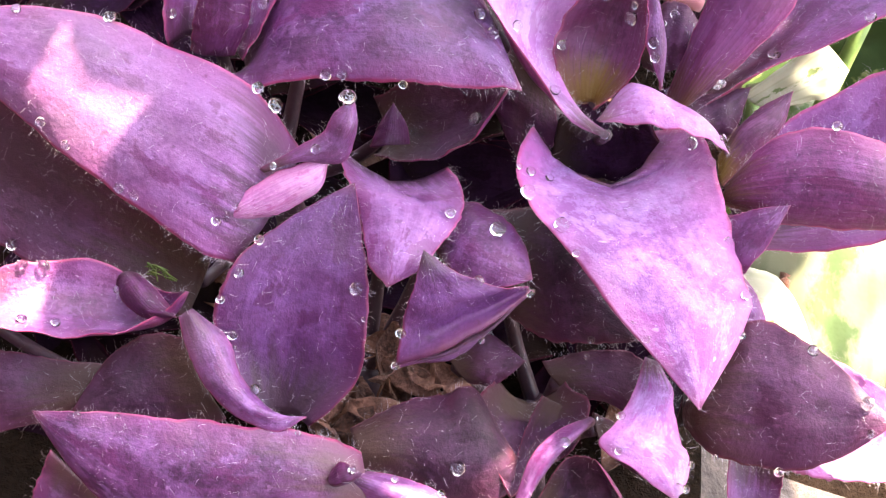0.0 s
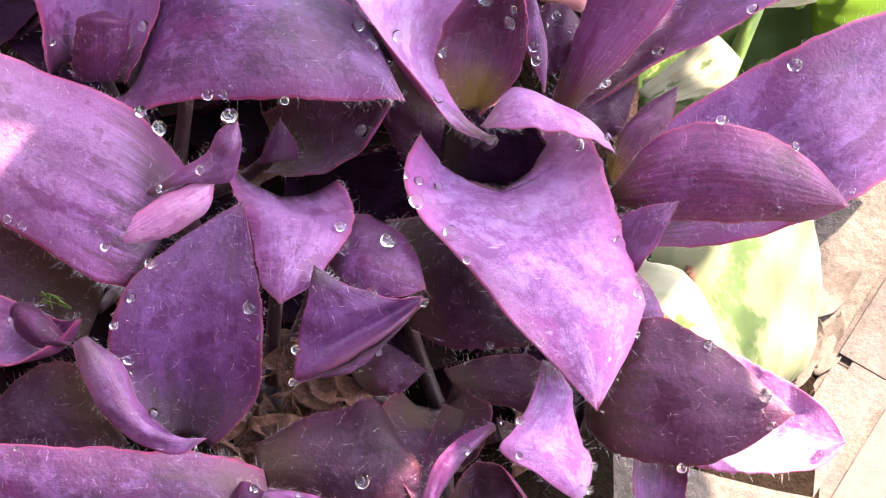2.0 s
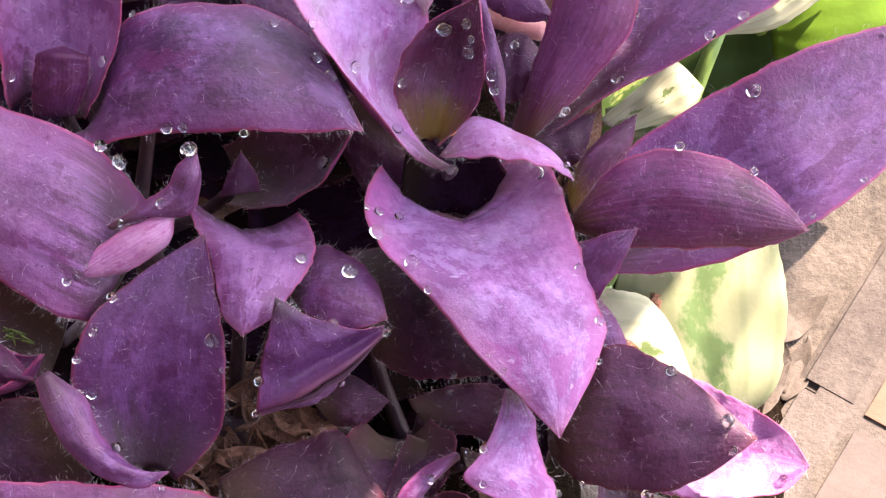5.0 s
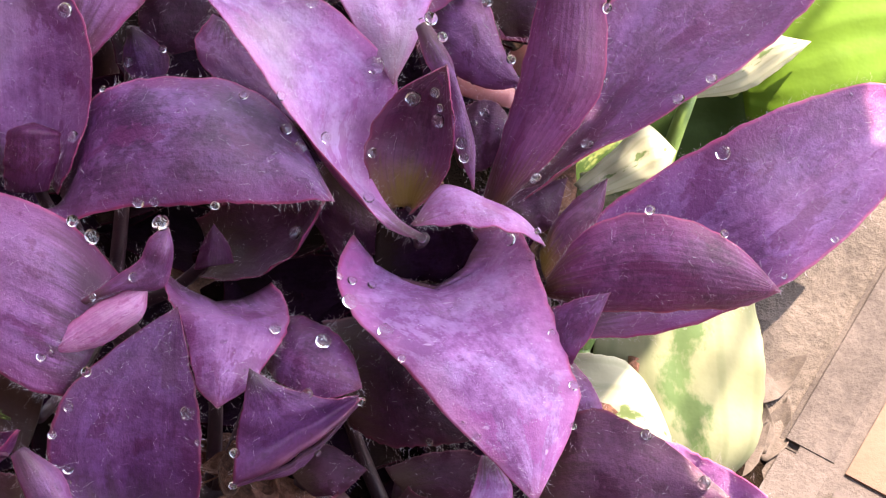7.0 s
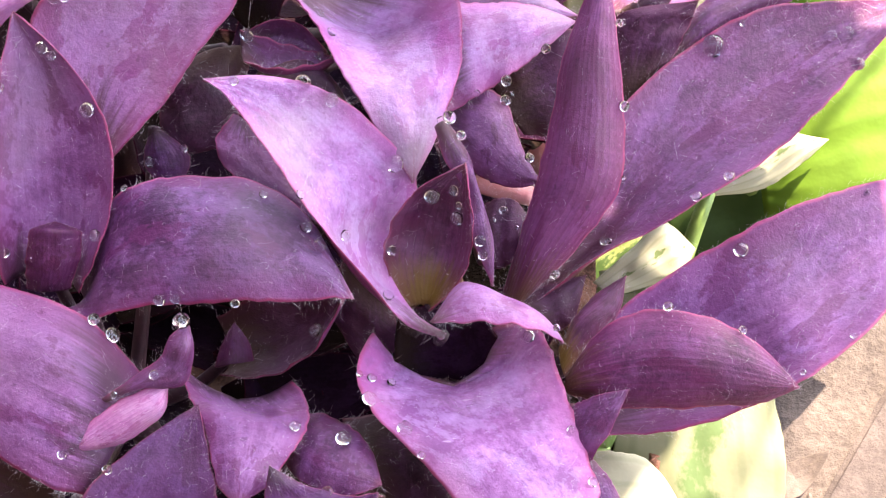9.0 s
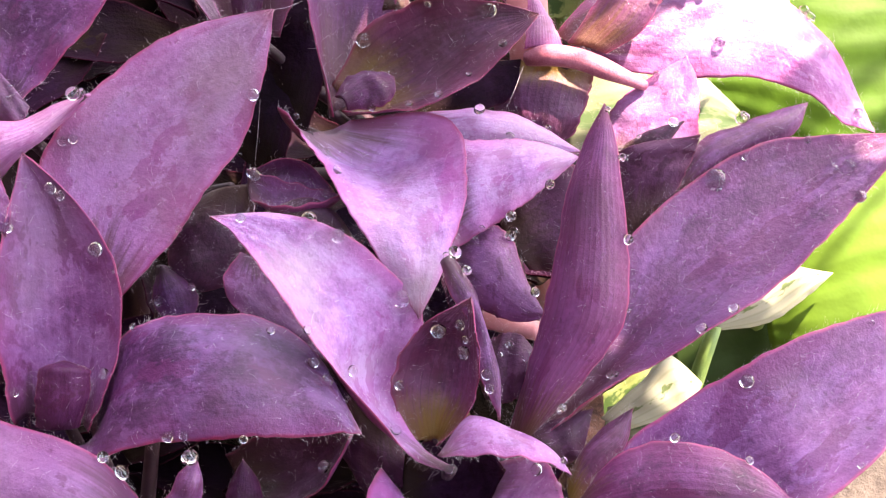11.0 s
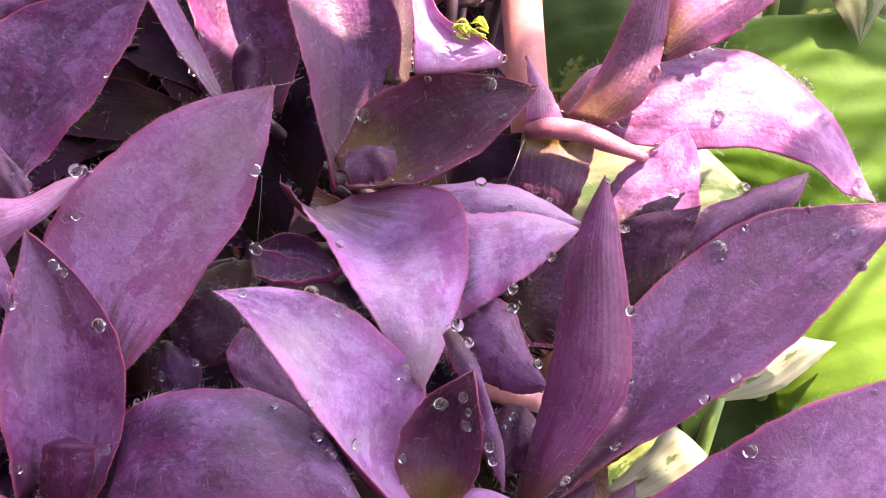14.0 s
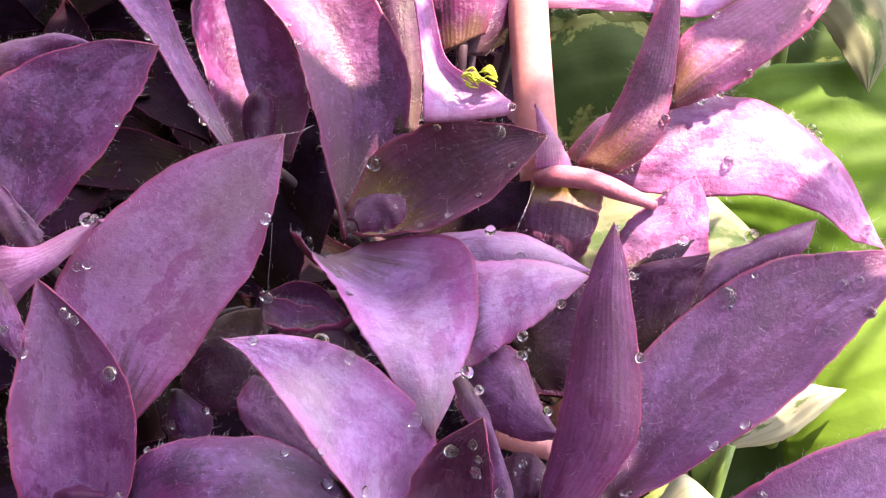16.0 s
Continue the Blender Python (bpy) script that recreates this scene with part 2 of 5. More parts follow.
# Stem colour cut dark: the gap shade that hides stems is in it.
STEM_PURPLE = plain("purple stem", (0.016, 0.005, 0.012), (0.046, 0.016, 0.028), 90, 0.5, 0.3, 0.0008)
STEM_PINK = plain("salmon pink stem", (0.55, 0.20, 0.21), (0.68, 0.33, 0.32), 70, 0.45, 0.3, 0.0006)
STEM_GREEN = plain("green stalk", (0.12, 0.22, 0.05), (0.2, 0.33, 0.09), 60, 0.5, 0.3)
DULL_MOSS = plain("dull green moss", (0.05, 0.075, 0.012), (0.12, 0.16, 0.03), 200, 0.8, 0.3)
SHEATH = plain("speckled pink sheath", (0.27, 0.062, 0.115), (0.50, 0.185, 0.24), 260, 0.5, 0.6, 0.0008)
MOSS = plain("yellow green fluff", (0.30, 0.36, 0.03), (0.50, 0.56, 0.08), 200, 0.8, 0.3)

HAIR, hn, hb = material("pale leaf hairs")
hb.inputs["Base Color"].default_value = (0.80, 0.70, 0.77, 1)
hb.inputs["Roughness"].default_value = 0.4
WATER, wt, wb = material("clear water")
wb.inputs["Base Color"].default_value = (1, 1, 1, 1)
wb.inputs["Roughness"].default_value = 0.0
wb.inputs["IOR"].default_value = 1.5
wb.inputs["Transmission Weight"].default_value = 1.0
# ---- building ----


def part(name, bm, mat, parent, label=""):
    """One mesh object under a thing or part; vertices are in the world's metres."""
    me = bpy.data.meshes.new(name)
    bm.to_mesh(me)
    bm.free()
    for m in mat if isinstance(mat, (list, tuple)) else (mat,):
        me.materials.append(m)
    ob = new(name, me)
    if parent:
        at = parent.location.copy()
        if parent.parent:
            at += parent.parent.location
        me.transform(Matrix.Translation(-at))
        ob.parent = parent
    return tagged(ob, label)


def thing(name, at, label, category, group="", kind=""):
    ob = new(name)
    ob.location = at
    ob.empty_display_size = 0.01
    return tagged(ob, label, category, group, kind)


def smooth(bm):
    for f in bm.faces:
        f.smooth = True
    return bm


def spline(rows, count):
    """Points on a smooth curve through the rows, evenly spread by length."""
    p = np.array(rows, float)
    knots = np.r_[0, np.cumsum(np.maximum(np.linalg.norm(np.diff(p[:, :3], axis=0), axis=1), 1e-5))]
    slope = np.gradient(p, knots, axis=0)
    at = np.linspace(0, knots[-1], count)
    k = np.clip(np.searchsorted(knots, at, side="right") - 1, 0, len(p) - 2)
    w = (knots[k + 1] - knots[k])[:, None]
    u = ((at - knots[k]) / w[:, 0])[:, None]
    return ((2 * u**3 - 3 * u**2 + 1) * p[k] + (u**3 - 2 * u**2 + u) * w * slope[k]
            + (3 * u**2 - 2 * u**3) * p[k + 1] + (u**3 - u**2) * w * slope[k + 1])


def tube(bm, points, radii, sides=8):
    pts, rad = np.array(points, float), np.array(radii, float)
    tang = np.gradient(pts, axis=0)
    rings = []
    for q, t, r in zip(pts, tang, rad):
        t = Vector(t).normalized()
        a = t.cross(Vector((0.31, 0.9, 0.2))).normalized()
        b = t.cross(a)
        rings.append([bm.verts.new(Vector(q) + (a * math.cos(g) + b * math.sin(g)) * r) for g in np.arange(sides) * 2 * math.pi / sides])
    for one, two in zip(rings, rings[1:]):
        for i in range(sides):
            bm.faces.new((one[i], one[(i + 1) % sides], two[(i + 1) % sides], two[i]))
    bm.faces.new(rings[0][::-1])
    bm.faces.new(rings[-1])
    return bm


def blade(rows, along, across, thick, wave, rng):
    """The grid of a leaf's front face and its normals: rows hold a midrib point, the half breadth as a vector and the arch, in mm."""
    rows = np.array(rows, float)
    rows[-1, 3:6] = rows[-1, 3:6] if np.linalg.norm(rows[-1, 3:6]) > 0.05 else rows[-2, 3:6] * 0.012
    c = spline(rows, along) * 0.001
    mid, half, arch = c[:, :3], c[:, 3:6], c[:, 6]
    tang = np.gradient(mid, axis=0)
    nrm = np.cross(half, tang)
    nrm /= np.linalg.norm(nrm, axis=1, keepdims=True) + 1e-12
    s = np.sin(np.linspace(-1, 1, across) * math.pi / 2 * 0.92) / math.sin(math.pi / 2 * 0.92)
    breadth = np.linalg.norm(half, axis=1)
    phase, turns = rng.uniform(0, 6.28, 2), rng.uniform(2.0, 4.5, 2)
    u = np.linspace(0, 1, along)
    ripple = np.stack([np.sin(u * 6.28 * turns[0] + phase[0]), np.sin(u * 6.28 * turns[1] + phase[1])], 1)
    lift = np.where(s[None] < 0, ripple[:, :1], ripple[:, 1:]) * (s[None] ** 4) * np.minimum(wave, breadth[:, None] * 0.08)
    groove = -0.05 * breadth[:, None] * np.exp(-((s[None] / 0.07) ** 2))
    w3 = rng.uniform(-1, 1, (4, 3))
    buckle = sum(np.sin(u[:, None] * 6.28 * (1.2 + 2.2 * abs(a)) + s[None] * 4.5 * b + 6.28 * c) for a, b, c in w3) * np.minimum(0.00013, breadth[:, None] * 0.02)
    off = arch[:, None] * (1 - s[None] ** 2) + lift + groove + buckle * (1 - s[None] ** 2)
    nicks = 1 + np.clip(rng.normal(0, 1, (along, 2)), -1.5, 1.2) * np.minimum(0.00016 / (breadth[:, None] + 1e-6), 0.018)
    reach = s[None] * np.where(np.abs(s[None]) > 0.9, np.where(s[None] < 0, nicks[:, :1], nicks[:, 1:]), 1.0)
    grid = mid[:, None] + half[:, None] * reach[..., None] + nrm[:, None] * off[..., None]
    du, dv = np.gradient(grid, axis=0), np.gradient(grid, axis=1)
    n = np.cross(dv, du)
    n /= np.linalg.norm(n, axis=2, keepdims=True) + 1e-12
    depth = thick * np.sqrt(np.clip(1 - s[None] ** 6, 0.02, 1))[..., None]
    return grid, grid - n * depth, n, s


def blade_mesh(grid, back, s):
    """Both faces of a leaf joined round the margin: front in slot 0, back in slot 1."""
    a, b = grid.shape[:2]
    bm = bmesh.new()
    uv = bm.loops.layers.uv.new("uv")
    sheets = [[[bm.verts.new(g[i, j]) for j in range(b)] for i in range(a)] for g in (grid, back)]
    where = {}
    for sheet in sheets:
        for i in range(a):
            for j in range(b):
                where[sheet[i][j]] = (i / (a - 1), 0.5 + s[j] * 0.5)

    def face(vs, slot):
        f = bm.faces.new(vs)
        f.smooth, f.material_index = True, slot
        for loop in f.loops:
            loop[uv].uv = where[loop.vert]

    front, rear = sheets
    for i in range(a - 1):
        for j in range(b - 1):
            face((front[i][j], front[i][j + 1], front[i + 1][j + 1], front[i + 1][j]), 0)
            face((rear[i][j], rear[i + 1][j], rear[i + 1][j + 1], rear[i][j + 1]), 1)
        face((front[i][0], front[i + 1][0], rear[i + 1][0], rear[i][0]), 0)
        face((front[i][-1], rear[i][-1], rear[i + 1][-1], front[i + 1][-1]), 0)
    for j in range(b - 1):
        face((front[0][j], rear[0][j], rear[0][j + 1], front[0][j + 1]), 0)
        face((front[-1][j], front[-1][j + 1], rear[-1][j + 1], rear[-1][j]), 0)
    return bm


def hairs_mesh(grid, n, rng, edge_count, face_count):
    """Fine curved bristles along the margin and over the face, each a thin bent spike of three sides."""
    a, b = grid.shape[:2]

    def unit(v):
        return v / (np.linalg.norm(v, axis=1, keepdims=True) + 1e-9)

    count = edge_count + face_count
    rim = np.arange(count) < edge_count
    i = rng.integers(0, a - 1, count)
    i = np.where(rim & (rng.random(count) < 0.18), rng.integers(0, max(2, a // 5), count), i)
    j = np.where(rim, np.where(rng.random(count) < 0.5, 0, b - 1), rng.integers(1, b - 1, count))
    g = rng.random((count, 1))
    root = grid[i, j] * (1 - g) + grid[i + 1, j] * g
    beside = np.where(j == 0, 1, j - 1)
    root = np.where(rim[:, None], root, root + (grid[i, beside] - grid[i, j]) * rng.random((count, 1)))
    along = unit(grid[i + 1, j] - grid[i, j])
    out = unit(grid[i, j] - grid[i, beside])
    r1, r2, r3 = rng.normal(0, 1, (3, count, 1))
    way = np.where(rim[:, None], out + n[i, j] * (0.3 + 0.5 * r1) + along * (0.3 + 0.45 * r2), n[i, j] * (0.15 + 0.4 * abs(r1)) + along * (0.5 + 0.7 * r2) + out * 0.8 * r3)
    way = unit(way)
    size = np.where(rim, 0.0004 + 0.0024 * rng.random(count) ** 1.7, 0.0009 + 0.0026 * rng.random(count) ** 1.5)[:, None]
    p = unit(np.cross(way, (0.3, 0.5, 0.81)))
    q = np.cross(way, p)
    bend = (p * rng.normal(0, 0.28, (count, 1)) + q * rng.normal(0, 0.28, (count, 1))) * size
    wide = np.where(rim, 0.0000105, 0.0000095)[:, None]
    ring = [p, -0.5 * p + 0.87 * q, -0.5 * p - 0.87 * q]
    knee = root + way * size * 0.5
    tip = root + way * size * 0.92 + bend
    verts = np.stack([root + k * wide for k in ring] + [knee + k * wide * 0.8 for k in ring] + [tip], 1).reshape(-1, 3)
    one = np.array([(0, 1, 4), (0, 4, 3), (1, 2, 5), (1, 5, 4), (2, 0, 3), (2, 3, 5), (3, 4, 6), (4, 5, 6), (5, 3, 6)])
    faces = (one[None] + 7 * np.arange(count)[:, None, None]).reshape(-1, 3)
    return verts, faces


def loose_mesh(name, verts, faces, mat, parent, kind="stuff", label=""):
    at = parent.location.copy()
    if parent.parent:
        at += parent.parent.location
    me = bpy.data.meshes.new(name)
    me.from_pydata((np.asarray(verts) - np.array(at)).tolist(), [], np.asarray(faces).tolist())
    me.materials.append(mat)
    ob = new(name, me)
    ob.parent = parent
    return tagged(ob, label, kind=kind)


# ---- ground ----


def ground_height(x, y):
    """Soil heaped under the purple plant, level paving beyond it."""
    e = min(max((0.075 - x) / 0.07, 0.0), 1.0)
    far = min(max((0.6 - math.hypot(x, y)) / 0.3, 0.0), 1.0)
    lump = noise.noise(Vector((x * 40, y * 40, 0))) * 0.006 + noise.noise(Vector((x * 120, y * 120, 3))) * 0.003
    back = min(max((y - 0.02) / 0.12, 0.0), 1.0)
    return e * e * (3 - 2 * e) * far * (0.0375 - 0.01 * back) + 0.0305 * far + lump * (0.25 + far * (0.3 + 0.7 * e))


bm = bmesh.new()
steps = np.unique(np.round(np.r_[-30, -8, -3, -1.2, np.arange(-0.6, 0.601, 0.012), 1.2, 3, 8, 30], 4))
sheet = [[bm.verts.new((x, y, ground_height(x, y) if max(abs(x), abs(y)) <= 0.6 else 0.0)) for x in steps] for y in steps]
for r0, r1 in zip(sheet, sheet[1:]):
    for i in range(len(steps) - 1):
        bm.faces.new((r0[i], r0[i + 1], r1[i + 1], r1[i]))
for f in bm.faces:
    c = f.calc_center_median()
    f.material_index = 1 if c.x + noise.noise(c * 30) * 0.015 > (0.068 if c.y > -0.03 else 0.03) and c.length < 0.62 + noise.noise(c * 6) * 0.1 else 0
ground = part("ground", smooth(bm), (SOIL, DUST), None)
tagged(ground, "crumbly garden soil with leaf shade put into its dark colour, turning to pale dusty earth", "soil", kind="structure")

# ---- unseen walls added to block low skylight, dark so they reflect little ----
WALL = plain("dark sky-blocking wall", (0.035, 0.028, 0.024), (0.065, 0.052, 0.045), 6, 0.9, 0.4)
for name, x0, y0, x1, y1, high in (("wall_west", -0.92, -1.0, -0.8, 1.2, 2.2), ("wall_south", -0.92, -1.12, 1.3, -1.0, 2.2)):
    bm = bmesh.new()
    bmesh.ops.create_cube(bm, size=1, matrix=Matrix.LocRotScale(((x0 + x1) / 2, (y0 + y1) / 2, high / 2 - 0.01), None, (x1 - x0, y1 - y0, high)))
    bmesh.ops.bevel(bm, geom=bm.edges[:], offset=0.01, segments=2, affect="EDGES")
    tagged(part(name, bm, WALL, None), "unseen plain dark wall added to block low skylight", "wall", kind="structure")

# ---- purple plant ----
KINDS = {
    "top": (PURPLE_TOP, PURPLE_UNDER, "smooth lavender-purple upper side with red margin"),
    "under": (PURPLE_UNDER, PURPLE_TOP, "reddish purple veined underside"),
    "shadowed": (PURPLE_SHADOWED, PURPLE_UNDER, "purple leaf with shade put into its dark colour and a greyish olive base"),
    "soft": (PURPLE_SOFT, PURPLE_UNDER, "mid-purple upper side, a lightened copy, with red margin"),
    "rose": (PURPLE_ROSE, PURPLE_UNDER, "rosy upper side with skylight put into its lavender colour and wet smears"),
    "dusk": (PURPLE_DUSK, PURPLE_UNDER, "violet upper side with shade put into its dull colour and a red margin"),
    "deep": (PURPLE_GAP, PURPLE_GAP, "inner purple leaf with gap shade put into its near-black colour"),
    "waxy": (PURPLE_WAXY, PURPLE_UNDER, "waxy lavender upper side with skylight put into its pale colour and a pink margin"),
    "pale": (PURPLE_PALE, PURPLE_TOP, "curled edge with sunlight put into its pale pink colour"),
    "young": (PURPLE_YOUNG, PURPLE_YOUNG, "small young rolled purple leaf"),
    "olive": (PURPLE_OLIVE, PURPLE_UNDER, "purple leaf with an olive-yellow base"),
}
SHOOTS, BASES = {}, {}
PLACES = {
    "centre": (-0.0091, 0.0197, 0.1134),
    "east": (0.0206, -0.0151, 0.0976),
    "north": (-0.0089, 0.0872, 0.1261),
    "northeast": (0.0147, 0.0440, 0.1195),
    "northwest": (-0.0745, 0.0711, 0.1397),
    "south": (-0.0442, -0.0306, 0.0978),
    "southeast": (-0.0105, -0.0306, 0.0901),
    "southwest": (-0.0835, -0.0389, 0.0954),
    "west": (-0.0645, 0.0060, 0.1069),
}
for key, (x, y, z) in PLACES.items():
    low = ground_height(x, y)
    SHOOTS[key] = thing("purple_plant", (x, y, low), "purple-leaved trailing shoot with hairy pointed leaves in dark soil", "plant", "shoots of the purple plant")
    bm = bmesh.new()
    line = spline([(x, y, low - 0.004), (x + 0.003, y - 0.002, (low + z) / 2), (x, y, z)], 9)
    part("stem", smooth(tube(bm, line, np.linspace(0.0040, 0.0028, 9), 10)), STEM_PURPLE, SHOOTS[key])
    BASES[key] = Vector((x, y, z))
leaf_rng = np.random.default_rng(5)
SURFACE = []


def leaf(shoot, kind, rows, joined=True):
    """A leaf of the purple plant with its bristles and the sheath that joins it to the stem."""
    front, back, label = KINDS[kind]
    grid, rear, n, s = blade(rows, 34, 15, 0.0007, 0.0006, leaf_rng)
    SURFACE.append(np.concatenate([grid.reshape(-1, 3), n.reshape(-1, 3)], 1))
    ob = part("leaf", blade_mesh(grid, rear, s), (front, back), SHOOTS[shoot], label if kind != "top" else "")
    length = sum(np.linalg.norm(grid[i + 1, 7] - grid[i, 7]) for i in range(33))
    breadth = np.linalg.norm(grid[16, 0] - grid[16, -1])
    verts, faces = hairs_mesh(grid, n, leaf_rng, int(length * (900 if kind == "deep" else 3900)), int(length * breadth * (0 if kind == "deep" else 140000)) + 2)
    loose_mesh("hairs", verts, faces, HAIR, ob)
    root, foot = Vector(rear[0, 7]), BASES[shoot]
    if joined and (root - foot).length > 0.002:
        bm = bmesh.new()
        low = foot.lerp(root, 0.55) - Vector((0, 0, 0.006))
        line = spline([tuple(foot - Vector((0, 0, 0.004))), tuple(low), tuple(root)], 8)
        part("leaf_sheath", smooth(tube(bm, line, np.linspace(0.0017, 0.0011, 8), 7)), STEM_PURPLE, SHOOTS[shoot])


leaf("west", "soft", [(-62.4, -15.6, 136.2, 4.8, 11.3, 1.5, 3), (-69.5, -13.0, 142.7, 3.2, 13.4, 6.6, 3), (-83.4, -6.3, 144.0, 1.1, 13.9, 5.7, 4), (-99.7, 1.6, 144.8, 1.3, 11.6, 4.5, 4), (-113.2, 6.1, 144.4, -0.9, 8.0, 3.1, 3), (-126.0, 9.8, 141.8, -1.1, 4.5, 1.3, 2), (-137.9, 9.2, 135.8, -0.0, -0.0, -0.0, 0)])
leaf("west", "shadowed", [(-74.9, -24.7, 118.9, 2.0, 4.8, 3.7, -2), (-88.8, -19.8, 120.4, 2.3, 6.2, 5.6, -2), (-105.0, -12.1, 121.1, 1.7, 8.7, 8.0, -2), (-115.4, -5.7, 122.2, 0.6, 10.3, 8.9, -2), (-126.9, 0.9, 123.5, 0.9, 8.4, 7.9, -2), (-137.8, 4.9, 120.0, -0.0, -0.0, -0.0, 0)])
leaf("southwest", "top", [(-116.2, -36.4, 130.8, 0.5, -3.5, -0.7, -2), (-108.2, -35.9, 131.1, 1.0, -5.8, 0.3, -3), (-98.8, -34.8, 130.6, 1.7, -7.5, 0.5, -4), (-88.4, -33.7, 130.0, 1.2, -7.3, 1.8, -5), (-80.5, -34.1, 129.8, -0.2, -3.4, 1.6, -3), (-75.0, -33.6, 135.7, 0.0, 0.0, 0.0, 0)])
leaf("southwest", "young", [(-86.6, -29.3, 129.0, -1.9, -1.1, -0.6, 2), (-83.4, -33.5, 131.3, -2.5, -1.5, -0.8, 3), (-79.8, -36.1, 131.0, -1.8, -1.2, -0.7, 2), (-76.5, -37.1, 131.6, -0.0, -0.0, -0.0, 0)], False)
leaf("south", "dusk", [(-57.6, -49.1, 116.2, 5.4, -0.3, -0.1, -4), (-56.3, -42.6, 124.1, 12.2, -0.8, -0.5, -4), (-56.5, -35.4, 131.4, 13.7, -0.3, -0.2, -3), (-55.0, -27.7, 136.6, 11.6, -0.4, -0.2, -2), (-51.8, -19.7, 138.6, 6.6, -0.6, -0.3, -1), (-47.4, -11.5, 139.6, 0.0, 0.0, 0.0, 0)])
leaf("south", "soft", [(-74.4, -37.6, 134.7, -1.3, -1.0, 0.6, 2), (-70.4, -42.2, 133.4, -3.2, -1.8, 0.2, 3), (-66.7, -48.3, 131.3, -2.6, -1.9, 0.1, 3), (-61.3, -52.2, 128.1, -1.5, -1.9, 0.1, 3), (-55.8, -53.3, 126.4, -0.1, -1.5, 0.3, 2), (-52.0, -51.5, 126.2, -0.0, -0.0, -0.0, 0)], False)
leaf("southwest", "shadowed", [(-71.9, -40.8, 113.8, -4.2, 6.5, 3.5, 2), (-79.3, -40.7, 111.6, -4.3, 6.9, 3.7, 2), (-88.5, -43.4, 110.1, -2.0, 5.1, 2.7, 2), (-96.4, -47.4, 108.0, -0.0, -0.0, -0.0, 0)])
leaf("southwest", "top", [(-41.5, -59.9, 115.0, -0.5, 5.1, 5.0, 4), (-50.9, -61.2, 117.7, 0.9, 7.1, 7.2, 5), (-64.7, -62.9, 119.6, 2.0, 8.1, 8.3, 5), (-79.0, -62.9, 123.0, 1.6, 7.5, 6.8, 4), (-90.5, -60.5, 125.9, 0.2, 5.0, 3.8, 2), (-99.6, -55.9, 128.4, -0.0, -0.0, -0.0, 0)])
leaf("southwest", "top", [(-91.1, -60.7, 110.0, -7.1, 4.2, 2.2, 2), (-93.5, -66.4, 104.7, -7.5, 3.5, 1.9, 2), (-101.1, -72.9, 101.2, -0.0, -0.0, -0.0, 0)])
leaf("southwest", "shadowed", [(-93.6, -42.1, 107.4, 2.6, 4.5, 1.3, 2), (-102.3, -43.7, 107.7, 1.1, 5.4, 2.9, 2), (-109.9, -45.0, 108.2, 1.7, 6.6, 4.6, 2), (-117.9, -45.1, 107.0, 1.0, 7.0, 3.7, 2), (-127.2, -45.5, 104.5, -0.0, -0.0, -0.0, 0)])
leaf("south", "shadowed", [(-43.5, -50.3, 109.8, 1.4, -3.4, -0.7, 2), (-34.9, -48.5, 110.8, 1.1, -6.6, -2.4, 4), (-26.6, -49.0, 110.6, 1.4, -9.1, -3.7, 4), (-19.0, -47.9, 111.1, 2.8, -8.5, -3.4, 4), (-16.0, -49.2, 110.4, 1.7, -4.3, -1.2, 2), (-14.2, -49.5, 110.3, 0.0, 0.0, 0.0, 0)])
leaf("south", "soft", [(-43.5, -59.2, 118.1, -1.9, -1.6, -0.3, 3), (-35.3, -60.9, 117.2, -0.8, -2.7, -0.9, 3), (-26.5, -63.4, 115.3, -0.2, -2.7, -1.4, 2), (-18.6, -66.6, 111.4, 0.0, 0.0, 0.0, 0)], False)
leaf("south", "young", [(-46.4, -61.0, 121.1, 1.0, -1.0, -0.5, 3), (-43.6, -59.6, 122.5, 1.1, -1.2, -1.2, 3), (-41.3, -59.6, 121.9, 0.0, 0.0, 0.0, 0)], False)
leaf("southeast", "shadowed", [(-12.7, -33.9, 110.6, -6.3, -0.0, -0.0, -6), (-11.9, -40.1, 113.0, -10.3, -0.9, 0.6, -7), (-12.2, -46.0, 112.2, -8.4, -1.3, 0.5, -5), (-13.6, -51.6, 111.4, -4.1, -1.1, 0.5, -3), (-14.6, -57.0, 109.7, -0.0, -0.0, -0.0, 0)])
leaf("southeast", "shadowed", [(-6.1, -38.8, 110.3, -4.3, 1.5, 0.8, -2), (-8.7, -44.9, 108.2, -4.3, 1.5, 0.8, -2), (-14.4, -51.9, 107.9, -0.0, -0.0, -0.0, 0)])
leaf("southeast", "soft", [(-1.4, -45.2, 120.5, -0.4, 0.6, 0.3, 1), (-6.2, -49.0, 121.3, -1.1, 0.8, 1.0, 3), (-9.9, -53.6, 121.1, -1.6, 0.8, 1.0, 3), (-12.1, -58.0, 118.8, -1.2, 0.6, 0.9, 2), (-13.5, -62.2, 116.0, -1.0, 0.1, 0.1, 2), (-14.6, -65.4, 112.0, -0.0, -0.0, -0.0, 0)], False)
leaf("southeast", "shadowed", [(-7.9, -32.0, 107.1, 2.9, -2.6, -1.4, 2), (1.4, -32.0, 109.4, 2.0, -4.5, -2.4, 3), (8.9, -34.6, 109.1, 1.1, -5.1, -3.8, 2), (13.8, -35.7, 107.4, 0.0, 0.0, 0.0, 0)])
